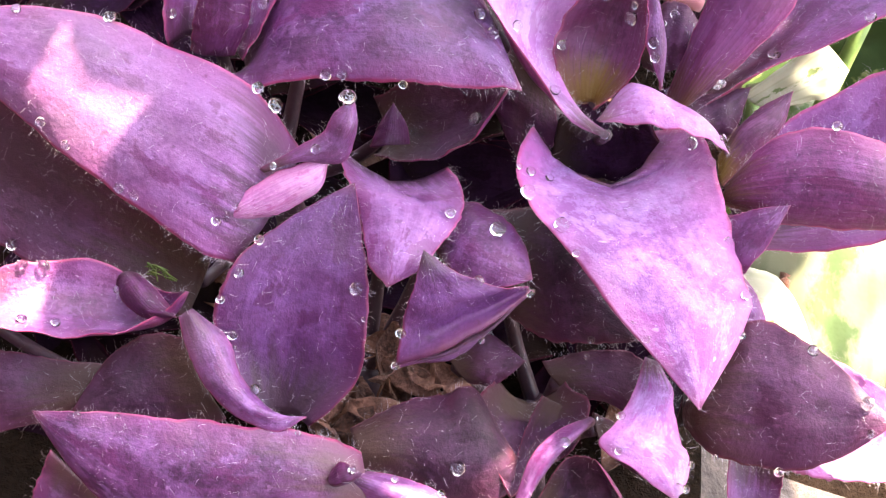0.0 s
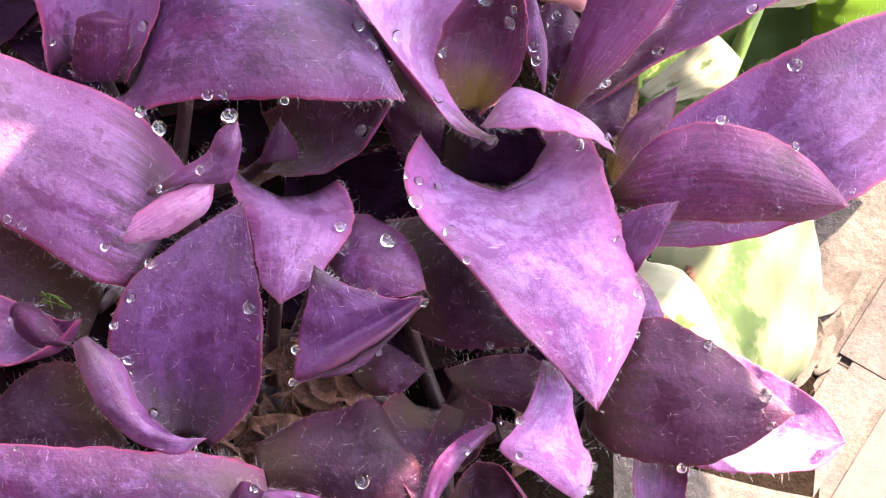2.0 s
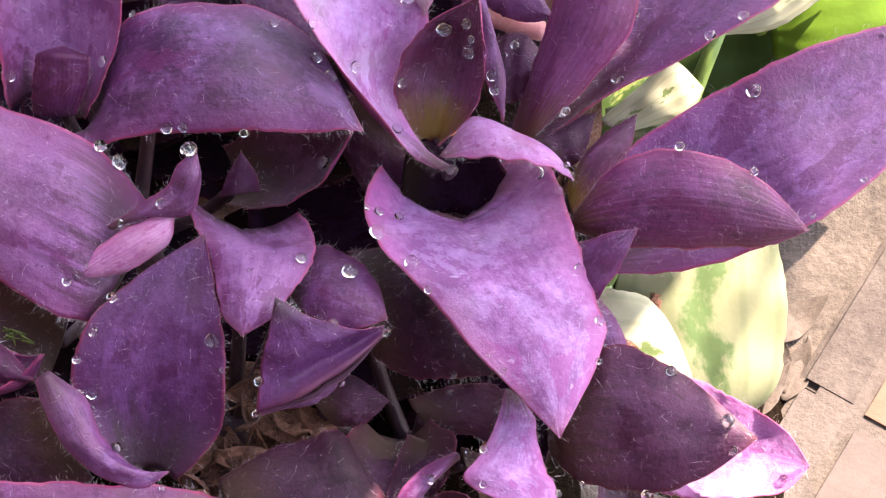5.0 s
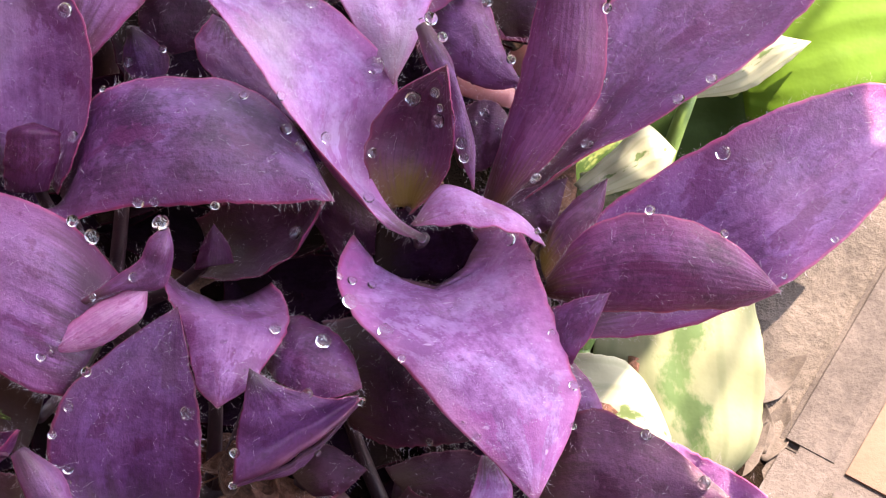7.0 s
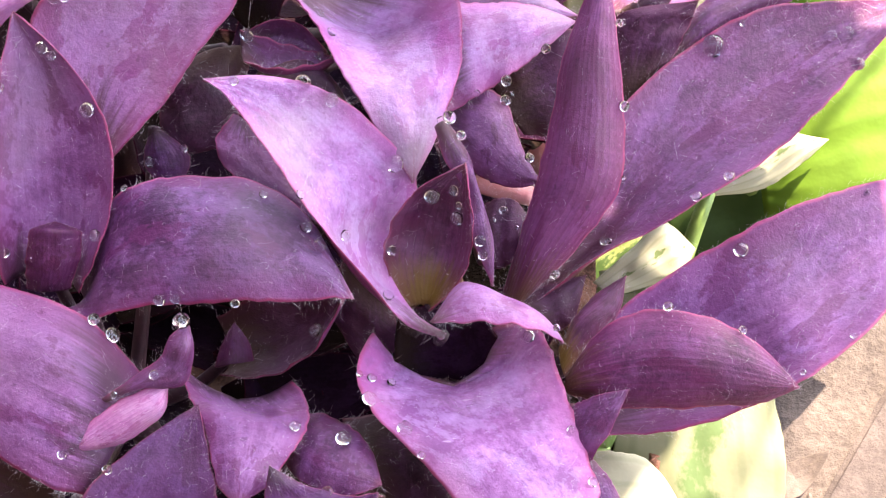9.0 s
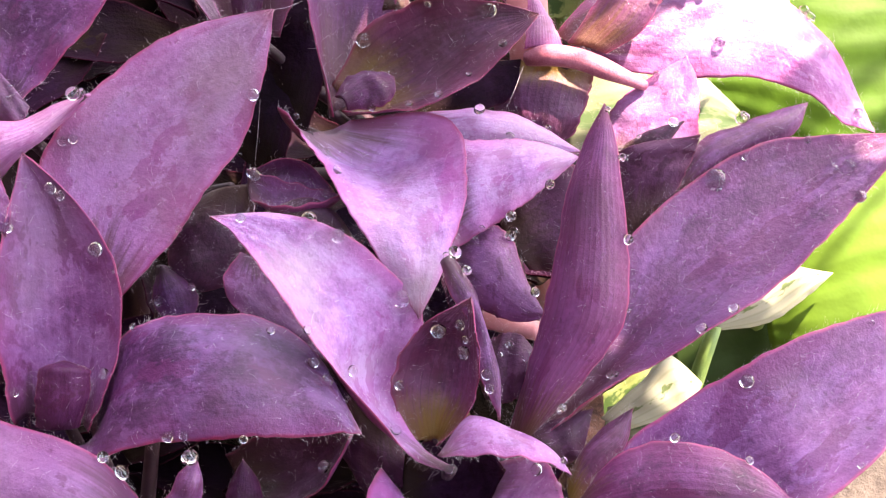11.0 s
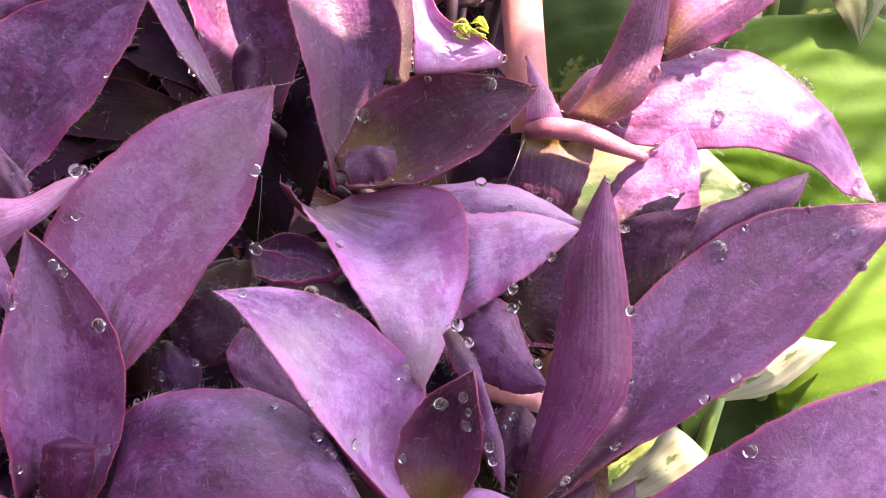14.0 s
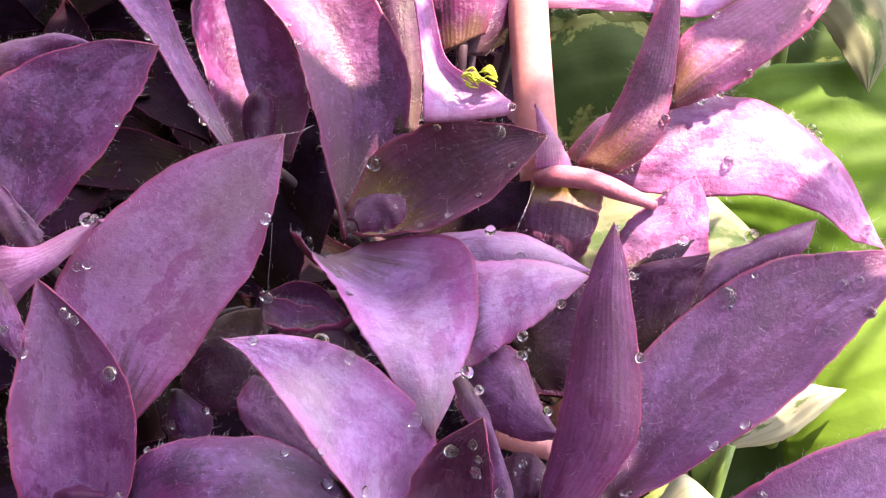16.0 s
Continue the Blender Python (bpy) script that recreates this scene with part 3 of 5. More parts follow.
leaf("southeast", "shadowed", [(-9.2, -58.4, 102.1, 0.6, -3.4, -1.8, -3), (-4.7, -55.7, 104.7, 0.7, -6.7, -4.7, -5), (2.0, -54.7, 105.3, 1.1, -5.3, -4.0, -4), (5.3, -54.5, 106.5, 0.0, 0.0, 0.0, 0)])
leaf("southeast", "shadowed", [(0.1, -40.5, 104.9, 0.8, -2.7, -1.5, 2), (5.7, -43.3, 103.4, 0.8, -3.2, -1.7, 2), (10.9, -48.1, 100.9, 0.0, 0.0, 0.0, 0)])
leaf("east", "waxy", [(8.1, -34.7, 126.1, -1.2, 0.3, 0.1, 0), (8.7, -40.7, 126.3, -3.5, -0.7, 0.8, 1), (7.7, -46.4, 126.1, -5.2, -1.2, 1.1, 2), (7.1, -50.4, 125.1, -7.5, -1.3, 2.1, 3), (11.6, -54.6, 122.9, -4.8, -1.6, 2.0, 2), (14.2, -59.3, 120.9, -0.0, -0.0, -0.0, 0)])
leaf("east", "shadowed", [(16.7, -39.7, 116.7, -1.2, -3.0, -1.6, 2), (21.5, -39.1, 123.7, 0.3, -10.1, -5.3, 4), (28.4, -39.6, 125.7, 1.4, -11.6, -6.2, 4), (35.8, -41.5, 127.0, 0.8, -10.0, -5.3, 4), (42.4, -42.9, 128.0, 0.4, -6.7, -3.0, 2), (47.3, -43.7, 128.7, 0.3, -3.3, -1.2, 1), (51.2, -44.3, 128.9, 0.0, 0.0, 0.0, 0)])
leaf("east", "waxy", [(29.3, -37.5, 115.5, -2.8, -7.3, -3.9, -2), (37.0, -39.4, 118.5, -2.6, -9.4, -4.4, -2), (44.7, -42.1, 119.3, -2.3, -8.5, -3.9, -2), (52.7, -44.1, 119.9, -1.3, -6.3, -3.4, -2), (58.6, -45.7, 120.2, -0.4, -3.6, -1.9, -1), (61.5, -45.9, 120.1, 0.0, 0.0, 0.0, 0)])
leaf("east", "top", [(29.5, -44.5, 109.6, -5.2, 0.3, 0.2, -2), (29.6, -50.9, 106.1, -4.8, -0.6, -0.3, -2), (30.1, -57.5, 100.3, -3.4, -0.5, -0.3, -1), (30.6, -64.4, 96.7, -0.0, -0.0, -0.0, 0)])
leaf("east", "top", [(22.0, -12.2, 119.9, -2.2, 0.6, 0.3, 1), (24.4, -17.4, 117.2, -3.4, -0.5, -0.3, 1), (25.9, -22.7, 114.3, -3.6, -0.8, -0.4, 1), (26.1, -27.1, 112.0, -0.0, -0.0, -0.0, 0)])
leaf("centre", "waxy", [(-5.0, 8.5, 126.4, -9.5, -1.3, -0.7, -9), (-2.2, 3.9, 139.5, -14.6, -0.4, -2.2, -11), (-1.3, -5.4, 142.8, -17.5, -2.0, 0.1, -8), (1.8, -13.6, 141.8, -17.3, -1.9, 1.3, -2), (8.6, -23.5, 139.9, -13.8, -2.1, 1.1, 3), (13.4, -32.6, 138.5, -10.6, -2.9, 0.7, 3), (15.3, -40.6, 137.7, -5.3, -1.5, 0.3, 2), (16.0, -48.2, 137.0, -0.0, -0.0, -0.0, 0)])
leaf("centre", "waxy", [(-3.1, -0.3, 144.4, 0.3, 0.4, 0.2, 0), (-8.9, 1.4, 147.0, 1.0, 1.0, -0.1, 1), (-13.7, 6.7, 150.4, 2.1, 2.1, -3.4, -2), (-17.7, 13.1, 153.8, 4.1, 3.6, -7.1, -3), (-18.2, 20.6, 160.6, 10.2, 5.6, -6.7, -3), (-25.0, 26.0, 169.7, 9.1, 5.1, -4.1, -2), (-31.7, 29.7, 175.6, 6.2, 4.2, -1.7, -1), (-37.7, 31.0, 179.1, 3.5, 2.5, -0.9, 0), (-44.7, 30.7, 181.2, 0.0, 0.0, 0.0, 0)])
# Rear wall of the funnel, its shade put into the near-black colour.
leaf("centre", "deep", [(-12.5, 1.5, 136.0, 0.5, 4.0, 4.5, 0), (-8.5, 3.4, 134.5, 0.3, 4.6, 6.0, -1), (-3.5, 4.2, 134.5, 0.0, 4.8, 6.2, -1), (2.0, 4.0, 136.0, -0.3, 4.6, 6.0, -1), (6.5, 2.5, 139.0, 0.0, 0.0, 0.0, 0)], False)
leaf("centre", "olive", [(-8.3, 5.9, 143.2, 2.3, -1.2, 1.6, -3), (-7.1, 9.7, 149.7, 6.8, -2.2, 1.1, -6), (-5.5, 15.3, 154.9, 7.4, -1.9, 1.2, -6), (-3.2, 20.0, 160.3, 4.6, -1.5, 0.9, -3), (0.5, 23.8, 164.0, 0.0, 0.0, 0.0, 0)])
leaf("centre", "top", [(-3.8, 32.5, 164.1, -1.1, -0.6, -0.3, 1), (-0.8, 26.4, 162.0, -2.1, -1.0, 0.6, 2), (1.8, 20.6, 158.9, -1.3, -0.1, 1.1, 2), (3.8, 13.2, 154.4, -1.7, -0.8, 1.3, 2), (5.6, 6.6, 150.3, -0.0, -0.0, -0.0, 0)], False)
leaf("centre", "rose", [(-5.4, -1.9, 152.6, 0.1, -0.2, -0.1, 0), (1.0, 2.1, 152.4, 1.2, -5.0, 1.9, 3), (7.2, 0.4, 151.6, 0.9, -3.7, 2.6, 3), (13.6, -1.0, 149.7, 0.3, -2.4, 2.1, 2), (18.2, -3.2, 147.4, 0.0, 0.0, 0.0, 0)], False)
leaf("west", "soft", [(-72.2, 11.3, 140.3, -0.3, -4.0, 1.3, -3), (-64.9, 12.1, 150.9, -1.2, -10.2, -3.1, 0), (-55.4, 13.2, 154.9, 0.4, -11.4, -2.7, 4), (-44.0, 12.9, 157.0, 2.4, -12.1, -1.9, 5), (-33.9, 11.9, 157.1, 2.3, -11.0, -1.9, 4), (-25.1, 8.8, 156.5, 1.8, -7.0, -2.0, 2), (-19.1, 2.3, 153.7, 0.0, 0.0, 0.0, 0)])
leaf("west", "shadowed", [(-45.9, 7.3, 126.9, 0.8, -6.3, 0.0, -4), (-37.6, 6.2, 132.0, 1.4, -8.2, 0.2, -5), (-28.9, 7.3, 135.9, 1.3, -6.1, 0.1, -3), (-21.8, 8.9, 142.5, 0.0, 0.0, 0.0, 0)])
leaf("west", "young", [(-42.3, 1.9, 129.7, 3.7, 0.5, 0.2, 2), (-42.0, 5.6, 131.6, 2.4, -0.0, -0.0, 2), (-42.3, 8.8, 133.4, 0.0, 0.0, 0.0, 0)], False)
leaf("centre", "shadowed", [(-17.5, 15.1, 139.0, -4.2, 3.7, 2.0, 2), (-18.2, 6.9, 132.3, -5.8, 2.8, 1.5, 2), (-18.8, 2.7, 127.9, -0.0, -0.0, -0.0, 0)])
leaf("west", "top", [(-63.0, -12.6, 144.6, 1.0, 0.2, 0.1, 1), (-56.9, -11.3, 148.2, 0.7, -0.8, -1.0, 2), (-51.1, -9.8, 149.5, 1.9, -1.8, -2.1, 2), (-49.1, -5.6, 152.9, 1.8, -0.6, -1.5, 3), (-48.1, -2.7, 154.4, 0.0, 0.0, 0.0, 0)], False)
leaf("west", "pale", [(-70.5, -20.2, 138.3, 0.3, -0.3, -0.2, 1), (-64.6, -18.0, 140.6, 1.4, -1.6, -2.0, 3), (-57.5, -15.1, 143.9, 1.7, -1.8, -2.6, 3), (-52.9, -12.5, 145.8, 0.6, -1.1, -1.7, 2), (-51.9, -11.4, 147.5, 0.0, 0.0, 0.0, 0)], False)
leaf("west", "top", [(-68.7, -8.7, 137.6, 0.5, -2.6, -1.4, 1), (-65.0, -9.5, 138.3, 1.0, -1.3, -0.7, 1), (-59.4, -9.1, 138.6, 0.0, 0.0, 0.0, 0)], False)
leaf("south", "soft", [(-41.5, -1.0, 131.5, -10.0, 1.5, -0.3, -5), (-38.8, -9.1, 136.3, -11.0, 1.9, -0.1, -2), (-37.6, -16.1, 137.7, -9.0, 1.4, 0.2, 3), (-38.1, -22.5, 138.2, -6.4, 0.0, 0.0, 3), (-38.9, -28.0, 138.7, -3.6, -0.1, -0.0, 2), (-39.6, -30.7, 138.4, -0.0, -0.0, -0.0, 0)])
leaf("south", "top", [(-31.1, -12.6, 128.8, -1.1, -5.1, -0.4, 2), (-27.3, -16.4, 132.4, -2.5, -6.3, 0.0, 3), (-22.5, -20.2, 134.9, -2.5, -6.3, 0.1, 3), (-17.8, -23.2, 135.6, -1.6, -4.4, -0.1, 2), (-14.3, -25.5, 135.5, 0.0, 0.0, 0.0, 0)])
leaf("south", "dusk", [(-33.8, -25.5, 143.4, -0.1, 0.0, 0.0, 0), (-31.3, -28.5, 140.1, -3.5, -1.1, -0.0, 1), (-28.9, -30.7, 136.7, -7.1, -2.6, -0.8, 1), (-26.4, -31.9, 133.8, -10.4, -4.5, -1.8, 1), (-26.0, -32.9, 132.1, -11.3, -5.9, -2.6, 1), (-26.1, -34.1, 130.9, -11.2, -6.8, -3.6, 4)], False)
leaf("south", "soft", [(-26.0, -33.3, 129.1, -11.3, -6.8, -3.6, 3), (-26.8, -32.7, 124.9, -8.7, -4.9, -2.6, 3), (-27.1, -33.1, 120.1, -4.4, -2.6, -1.4, 2)], False)
leaf("southeast", "shadowed", [(-20.2, -12.1, 113.2, 2.4, -9.5, -2.8, 2), (-12.2, -14.6, 115.3, 1.0, -11.9, -2.9, 3), (-3.7, -21.0, 119.8, 1.7, -8.0, -2.0, 3), (6.0, -28.8, 120.2, 0.0, 0.0, 0.0, 0)])
leaf("southeast", "shadowed", [(-26.4, -31.9, 108.3, 2.4, -3.0, -0.5, 2), (-20.3, -30.8, 111.1, 1.4, -4.5, -1.2, 2), (-14.0, -31.2, 112.1, 0.0, 0.0, 0.0, 0)])
leaf("northeast", "under", [(9.2, 13.8, 131.5, 2.1, -0.0, -0.0, 3), (16.4, 21.2, 143.3, 5.3, -2.0, 0.1, 5), (21.6, 28.6, 151.8, 7.5, -1.6, 0.3, 5), (23.0, 37.2, 158.6, 6.6, -1.2, 0.5, 5), (23.7, 47.1, 166.2, 4.9, -0.2, 1.0, 4), (24.9, 54.2, 170.5, 2.7, -0.4, 0.4, 2), (25.7, 59.7, 174.0, 0.0, 0.0, 0.0, 0)])
leaf("northeast", "top", [(11.9, 14.9, 132.1, 1.5, -1.2, -0.6, -4), (23.5, 26.4, 139.3, 1.2, -7.4, -0.5, -6), (35.1, 37.0, 143.8, 4.7, -11.0, -1.3, -6), (48.6, 48.1, 145.2, 6.7, -11.8, -1.7, -5), (61.5, 58.3, 145.0, 5.7, -10.3, -2.1, -4), (74.6, 67.5, 143.6, 3.9, -5.5, -1.2, -2), (88.8, 74.3, 143.3, 0.0, 0.0, 0.0, 0)])
leaf("northeast", "shadowed", [(32.5, 53.9, 140.3, 3.9, 1.3, 1.8, 2), (34.3, 59.0, 145.3, 6.0, -0.2, 1.0, 2), (36.5, 64.6, 150.6, 6.9, -1.3, 0.5, 2), (44.9, 66.2, 154.8, 0.0, 0.0, 0.0, 0)])
leaf("northeast", "shadowed", [(8.8, 52.6, 138.5, 3.1, -4.5, -2.4, 2), (15.0, 54.8, 140.8, 2.5, -7.4, -3.9, 2), (22.2, 57.8, 142.4, 0.8, -7.6, -4.0, 2), (29.9, 59.2, 144.3, 0.0, 0.0, 0.0, 0)])
leaf("northeast", "top", [(40.2, 60.4, 142.6, 1.4, 0.2, 0.1, 2), (46.4, 67.3, 145.2, 0.9, -3.5, -0.7, 3), (55.0, 72.2, 145.6, 0.9, -3.0, -0.4, 3), (63.4, 76.6, 145.0, 1.6, -2.2, -0.6, 2), (67.8, 81.2, 144.7, 0.0, 0.0, 0.0, 0)])
leaf("north", "rose", [(35.9, 73.1, 138.1, 9.5, -1.2, -0.7, 2), (37.8, 80.2, 143.6, 8.3, -1.5, -0.2, 2), (41.4, 85.4, 148.0, 4.5, -0.3, -0.2, 1), (43.8, 88.4, 150.8, 0.0, 0.0, 0.0, 0)])
leaf("north", "shadowed", [(31.0, 69.2, 145.7, 1.6, -0.6, 0.2, 1), (37.7, 71.8, 147.0, 1.6, -1.4, -0.2, 2), (42.7, 74.7, 148.0, 0.0, 0.0, 0.0, 0)])
leaf("north", "rose", [(19.9, 95.9, 146.8, 1.6, -2.0, 0.1, 1), (28.5, 96.7, 148.2, 3.1, -7.8, -2.1, 2), (42.8, 96.9, 148.6, 2.4, -10.0, -2.7, 3), (54.0, 97.8, 148.4, 3.7, -11.0, -3.0, 3), (64.5, 95.7, 146.2, 2.3, -10.5, -3.0, 3), (73.9, 90.6, 140.3, 0.9, -8.5, -2.7, 2), (82.7, 82.9, 132.0, 0.0, 0.0, 0.0, 0)])
leaf("north", "under", [(24.1, 88.2, 154.1, 3.7, -1.7, 0.2, 1.5), (31.3, 94.3, 157.9, 4.9, -3.2, -0.0, 2), (35.5, 103.1, 162.0, 3.9, -2.9, -0.4, 1.5), (39.0, 115.5, 165.7, 2.8, -1.2, 0.0, 1), (42.5, 133.0, 171.5, 0.0, 0.0, 0.0, 0)])
leaf("north", "under", [(39.7, 103.9, 156.7, -0.4, -2.3, -1.2, 1), (44.8, 109.5, 158.6, 3.1, -5.8, -2.0, 3), (55.1, 117.2, 159.3, 3.6, -6.5, -1.2, 3), (65.7, 125.5, 159.2, 4.3, -4.7, -0.2, 3), (80.9, 138.9, 159.5, 0.0, 0.0, 0.0, 0)])
leaf("north", "waxy", [(10.6, 126.0, 162.8, -0.1, -2.0, 0.1, 1), (26.8, 126.1, 162.9, 1.6, -3.3, -0.6, 2), (39.5, 126.7, 162.0, 0.4, -4.2, -1.1, 2), (48.0, 127.4, 161.3, -0.6, -4.9, -1.5, 2), (57.9, 130.3, 159.5, 0.0, 0.0, 0.0, 0)])
leaf("north", "pale", [(15.6, 88.5, 154.2, 3.9, 0.8, -0.7, 2), (14.8, 93.9, 157.1, 2.4, -0.0, -1.1, 2), (12.4, 99.6, 161.3, 0.0, 0.0, 0.0, 0)], False)
leaf("north", "olive", [(16.2, 89.3, 146.7, -9.5, 2.5, -0.9, 3), (14.3, 81.4, 144.2, -9.1, 1.6, -0.9, 4), (14.8, 77.9, 141.8, -6.3, 1.7, -0.2, 3), (15.7, 74.6, 138.9, -0.0, -0.0, -0.0, 0)])
leaf("north", "olive", [(-24.4, 71.7, 161.1, 1.0, -3.9, 1.3, -4), (-17.9, 73.6, 165.5, 2.7, -8.7, -0.1, -7), (-9.1, 75.4, 169.3, 3.7, -10.1, -1.4, -7), (-0.4, 78.0, 171.3, 3.6, -7.5, -2.8, -5), (7.9, 82.0, 170.6, 2.2, -3.7, -1.4, -2), (14.3, 84.2, 170.0, 0.0, 0.0, 0.0, 0)])
leaf("north", "young", [(-23.0, 62.7, 171.1, 1.1, -1.2, -0.6, 2), (-19.2, 65.7, 170.4, 2.5, -3.3, -0.6, 3), (-15.8, 67.4, 170.2, 2.1, -3.1, -0.5, 3), (-13.9, 68.5, 170.2, 1.0, -1.7, -0.3, 1), (-13.1, 69.5, 170.2, 0.0, 0.0, 0.0, 0)], False)
leaf("north", "top", [(-23.3, 70.1, 159.2, 1.7, 2.4, -1.0, -2), (-21.8, 83.2, 165.0, 6.4, 2.2, -2.2, -5), (-21.7, 93.6, 170.5, 9.6, 1.7, -2.5, -5), (-24.7, 105.9, 175.9, 10.1, 1.5, -1.5, -5), (-29.9, 114.6, 178.3, 10.7, 1.4, -1.5, -4), (-36.5, 125.3, 180.6, 9.5, 1.5, -0.3, -3), (-39.2, 136.4, 185.4, 0.0, 0.0, 0.0, 0)])
leaf("north", "top", [(-42.4, 87.0, 163.6, 6.6, -1.5, -0.8, -6), (-41.7, 96.9, 170.0, 9.7, -1.1, -1.7, -7), (-44.6, 106.5, 175.1, 9.7, -0.6, -1.4, -7), (-47.3, 115.9, 179.0, 6.9, 0.7, -1.9, -5), (-48.3, 132.6, 183.3, 0.0, 0.0, 0.0, 0)])
leaf("north", "young", [(-41.9, 86.9, 165.8, 2.3, 0.1, 0.1, 3), (-41.7, 91.8, 168.4, 3.3, 0.1, 0.1, 3), (-41.5, 95.7, 170.5, 2.4, 0.0, 0.0, 3), (-41.3, 97.8, 171.6, 0.0, 0.0, 0.0, 0)], False)
leaf("northwest", "soft", [(-46.3, 80.0, 174.6, 0.8, 0.9, -0.6, 0), (-51.6, 88.9, 177.1, 1.9, 1.0, -0.6, -0.3), (-57.3, 99.2, 180.3, 3.1, -0.1, -1.2, -0.5), (-63.4, 109.8, 183.6, 4.5, 0.7, -0.7, -0.6), (-69.1, 119.0, 186.3, 6.0, 2.1, -0.0, -0.6), (-72.3, 129.9, 188.7, 0.0, 0.0, 0.0, 0)], False)
leaf("northwest", "soft", [(-89.5, 70.5, 162.8, 4.3, -1.5, 0.4, -2), (-88.0, 80.7, 169.3, 10.2, -6.0, -0.9, -3), (-81.6, 88.1, 175.5, 11.8, -6.7, -1.3, -3), (-73.1, 95.1, 179.2, 9.4, -5.0, -0.4, -2), (-65.6, 98.6, 181.7, 4.5, -2.4, -0.7, -1), (-60.0, 99.0, 182.5, 0.0, 0.0, 0.0, 0)])
leaf("northwest", "top", [(-91.7, 67.6, 171.4, 4.3, -5.8, -3.1, 1), (-86.9, 67.5, 171.4, 3.8, -5.8, -3.1, 1), (-81.4, 64.9, 168.9, 0.0, 0.0, 0.0, 0)], False)
leaf("northwest", "top", [(-95.7, 100.7, 176.6, 0.8, -3.4, -0.7, 2), (-85.8, 103.0, 177.8, 0.7, -2.9, -0.4, 2), (-77.4, 103.9, 178.8, 1.2, -1.7, -0.3, 2), (-72.7, 102.9, 178.8, 0.0, 0.0, 0.0, 0)], False)
leaf("northwest", "rose", [(-71.0, 36.9, 151.7, 5.5, -4.3, -1.1, -2), (-68.2, 46.9, 160.4, 11.8, -8.3, -2.2, -3), (-60.9, 55.0, 167.0, 12.7, -8.1, -2.0, -3), (-50.9, 63.8, 173.3, 10.7, -7.9, -1.4, -2), (-42.6, 71.4, 178.0, 6.0, -5.3, -0.6, -1), (-35.3, 77.3, 181.1, 0.0, 0.0, 0.0, 0)])
leaf("west", "soft", [(-76.5, 9.6, 144.6, 6.8, -0.5, -0.3, -7), (-74.7, 15.4, 154.4, 10.0, -1.4, -0.2, -9), (-74.0, 24.4, 162.1, 11.7, -0.7, -0.4, -8), (-74.5, 34.2, 167.8, 9.7, -0.4, -0.8, -6), (-77.1, 42.9, 172.4, 4.7, 0.2, -0.5, -3), (-80.2, 48.8, 176.1, 0.0, 0.0, 0.0, 0)])
leaf("west", "young", [(-74.8, 8.4, 147.0, 4.0, -0.1, -0.1, 2), (-73.1, 14.0, 154.2, 4.8, 0.2, 0.1, 3), (-73.0, 16.0, 155.3, 4.1, -0.1, -0.0, 3), (-73.0, 17.1, 155.9, 0.0, 0.0, 0.0, 0)], False)
leaf("northwest", "pale", [(-68.7, 59.3, 178.3, 0.5, 0.8, 0.4, 2), (-76.2, 56.1, 175.5, 1.2, 2.3, 2.4, 4), (-81.4, 53.4, 174.1, 0.1, 2.4, 2.4, 4), (-87.9, 51.4, 171.9, 0.4, 4.6, 4.7, 3), (-96.1, 54.0, 168.7, -0.0, -0.0, -0.0, 0)], False)
leaf("northwest", "top", [(-88.8, 50.0, 175.7, -2.5, 0.9, 0.5, 1), (-87.3, 42.0, 172.0, -5.0, 1.6, 0.3, 1), (-83.2, 35.5, 169.0, -0.0, -0.0, -0.0, 0)], False)
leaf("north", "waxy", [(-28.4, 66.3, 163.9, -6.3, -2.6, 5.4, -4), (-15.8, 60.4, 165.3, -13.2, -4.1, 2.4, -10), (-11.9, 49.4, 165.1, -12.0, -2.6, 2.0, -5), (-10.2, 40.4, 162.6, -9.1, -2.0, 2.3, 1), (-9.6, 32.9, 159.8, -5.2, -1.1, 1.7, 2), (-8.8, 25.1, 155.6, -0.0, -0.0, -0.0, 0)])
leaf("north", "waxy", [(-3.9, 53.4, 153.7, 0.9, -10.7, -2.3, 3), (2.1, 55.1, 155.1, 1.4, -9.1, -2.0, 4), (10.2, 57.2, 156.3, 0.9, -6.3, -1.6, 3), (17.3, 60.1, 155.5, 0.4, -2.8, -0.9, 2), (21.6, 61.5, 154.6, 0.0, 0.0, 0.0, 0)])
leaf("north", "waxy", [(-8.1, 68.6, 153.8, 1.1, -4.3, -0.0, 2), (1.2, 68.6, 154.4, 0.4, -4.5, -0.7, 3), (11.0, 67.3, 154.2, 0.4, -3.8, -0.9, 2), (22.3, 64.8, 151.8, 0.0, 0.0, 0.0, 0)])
leaf("northeast", "top", [(-2.4, 45.9, 144.0, -0.3, -1.9, -1.0, 2), (1.7, 43.3, 147.2, -1.8, -6.1, -3.2, 4), (7.0, 38.9, 147.1, -1.9, -6.2, -3.3, 4), (10.6, 34.2, 146.9, -0.3, -3.6, -1.9, 2), (14.7, 30.9, 146.2, 0.0, 0.0, 0.0, 0)])
leaf("north", "top", [(-40.4, 50.7, 162.4, 0.3, -2.5, -1.4, -2), (-34.4, 49.6, 161.3, 0.2, -3.7, 0.9, -4), (-27.8, 49.1, 161.0, 0.4, -2.6, 1.5, -3), (-23.1, 48.9, 161.4, 0.0, 0.0, 0.0, 0)], False)
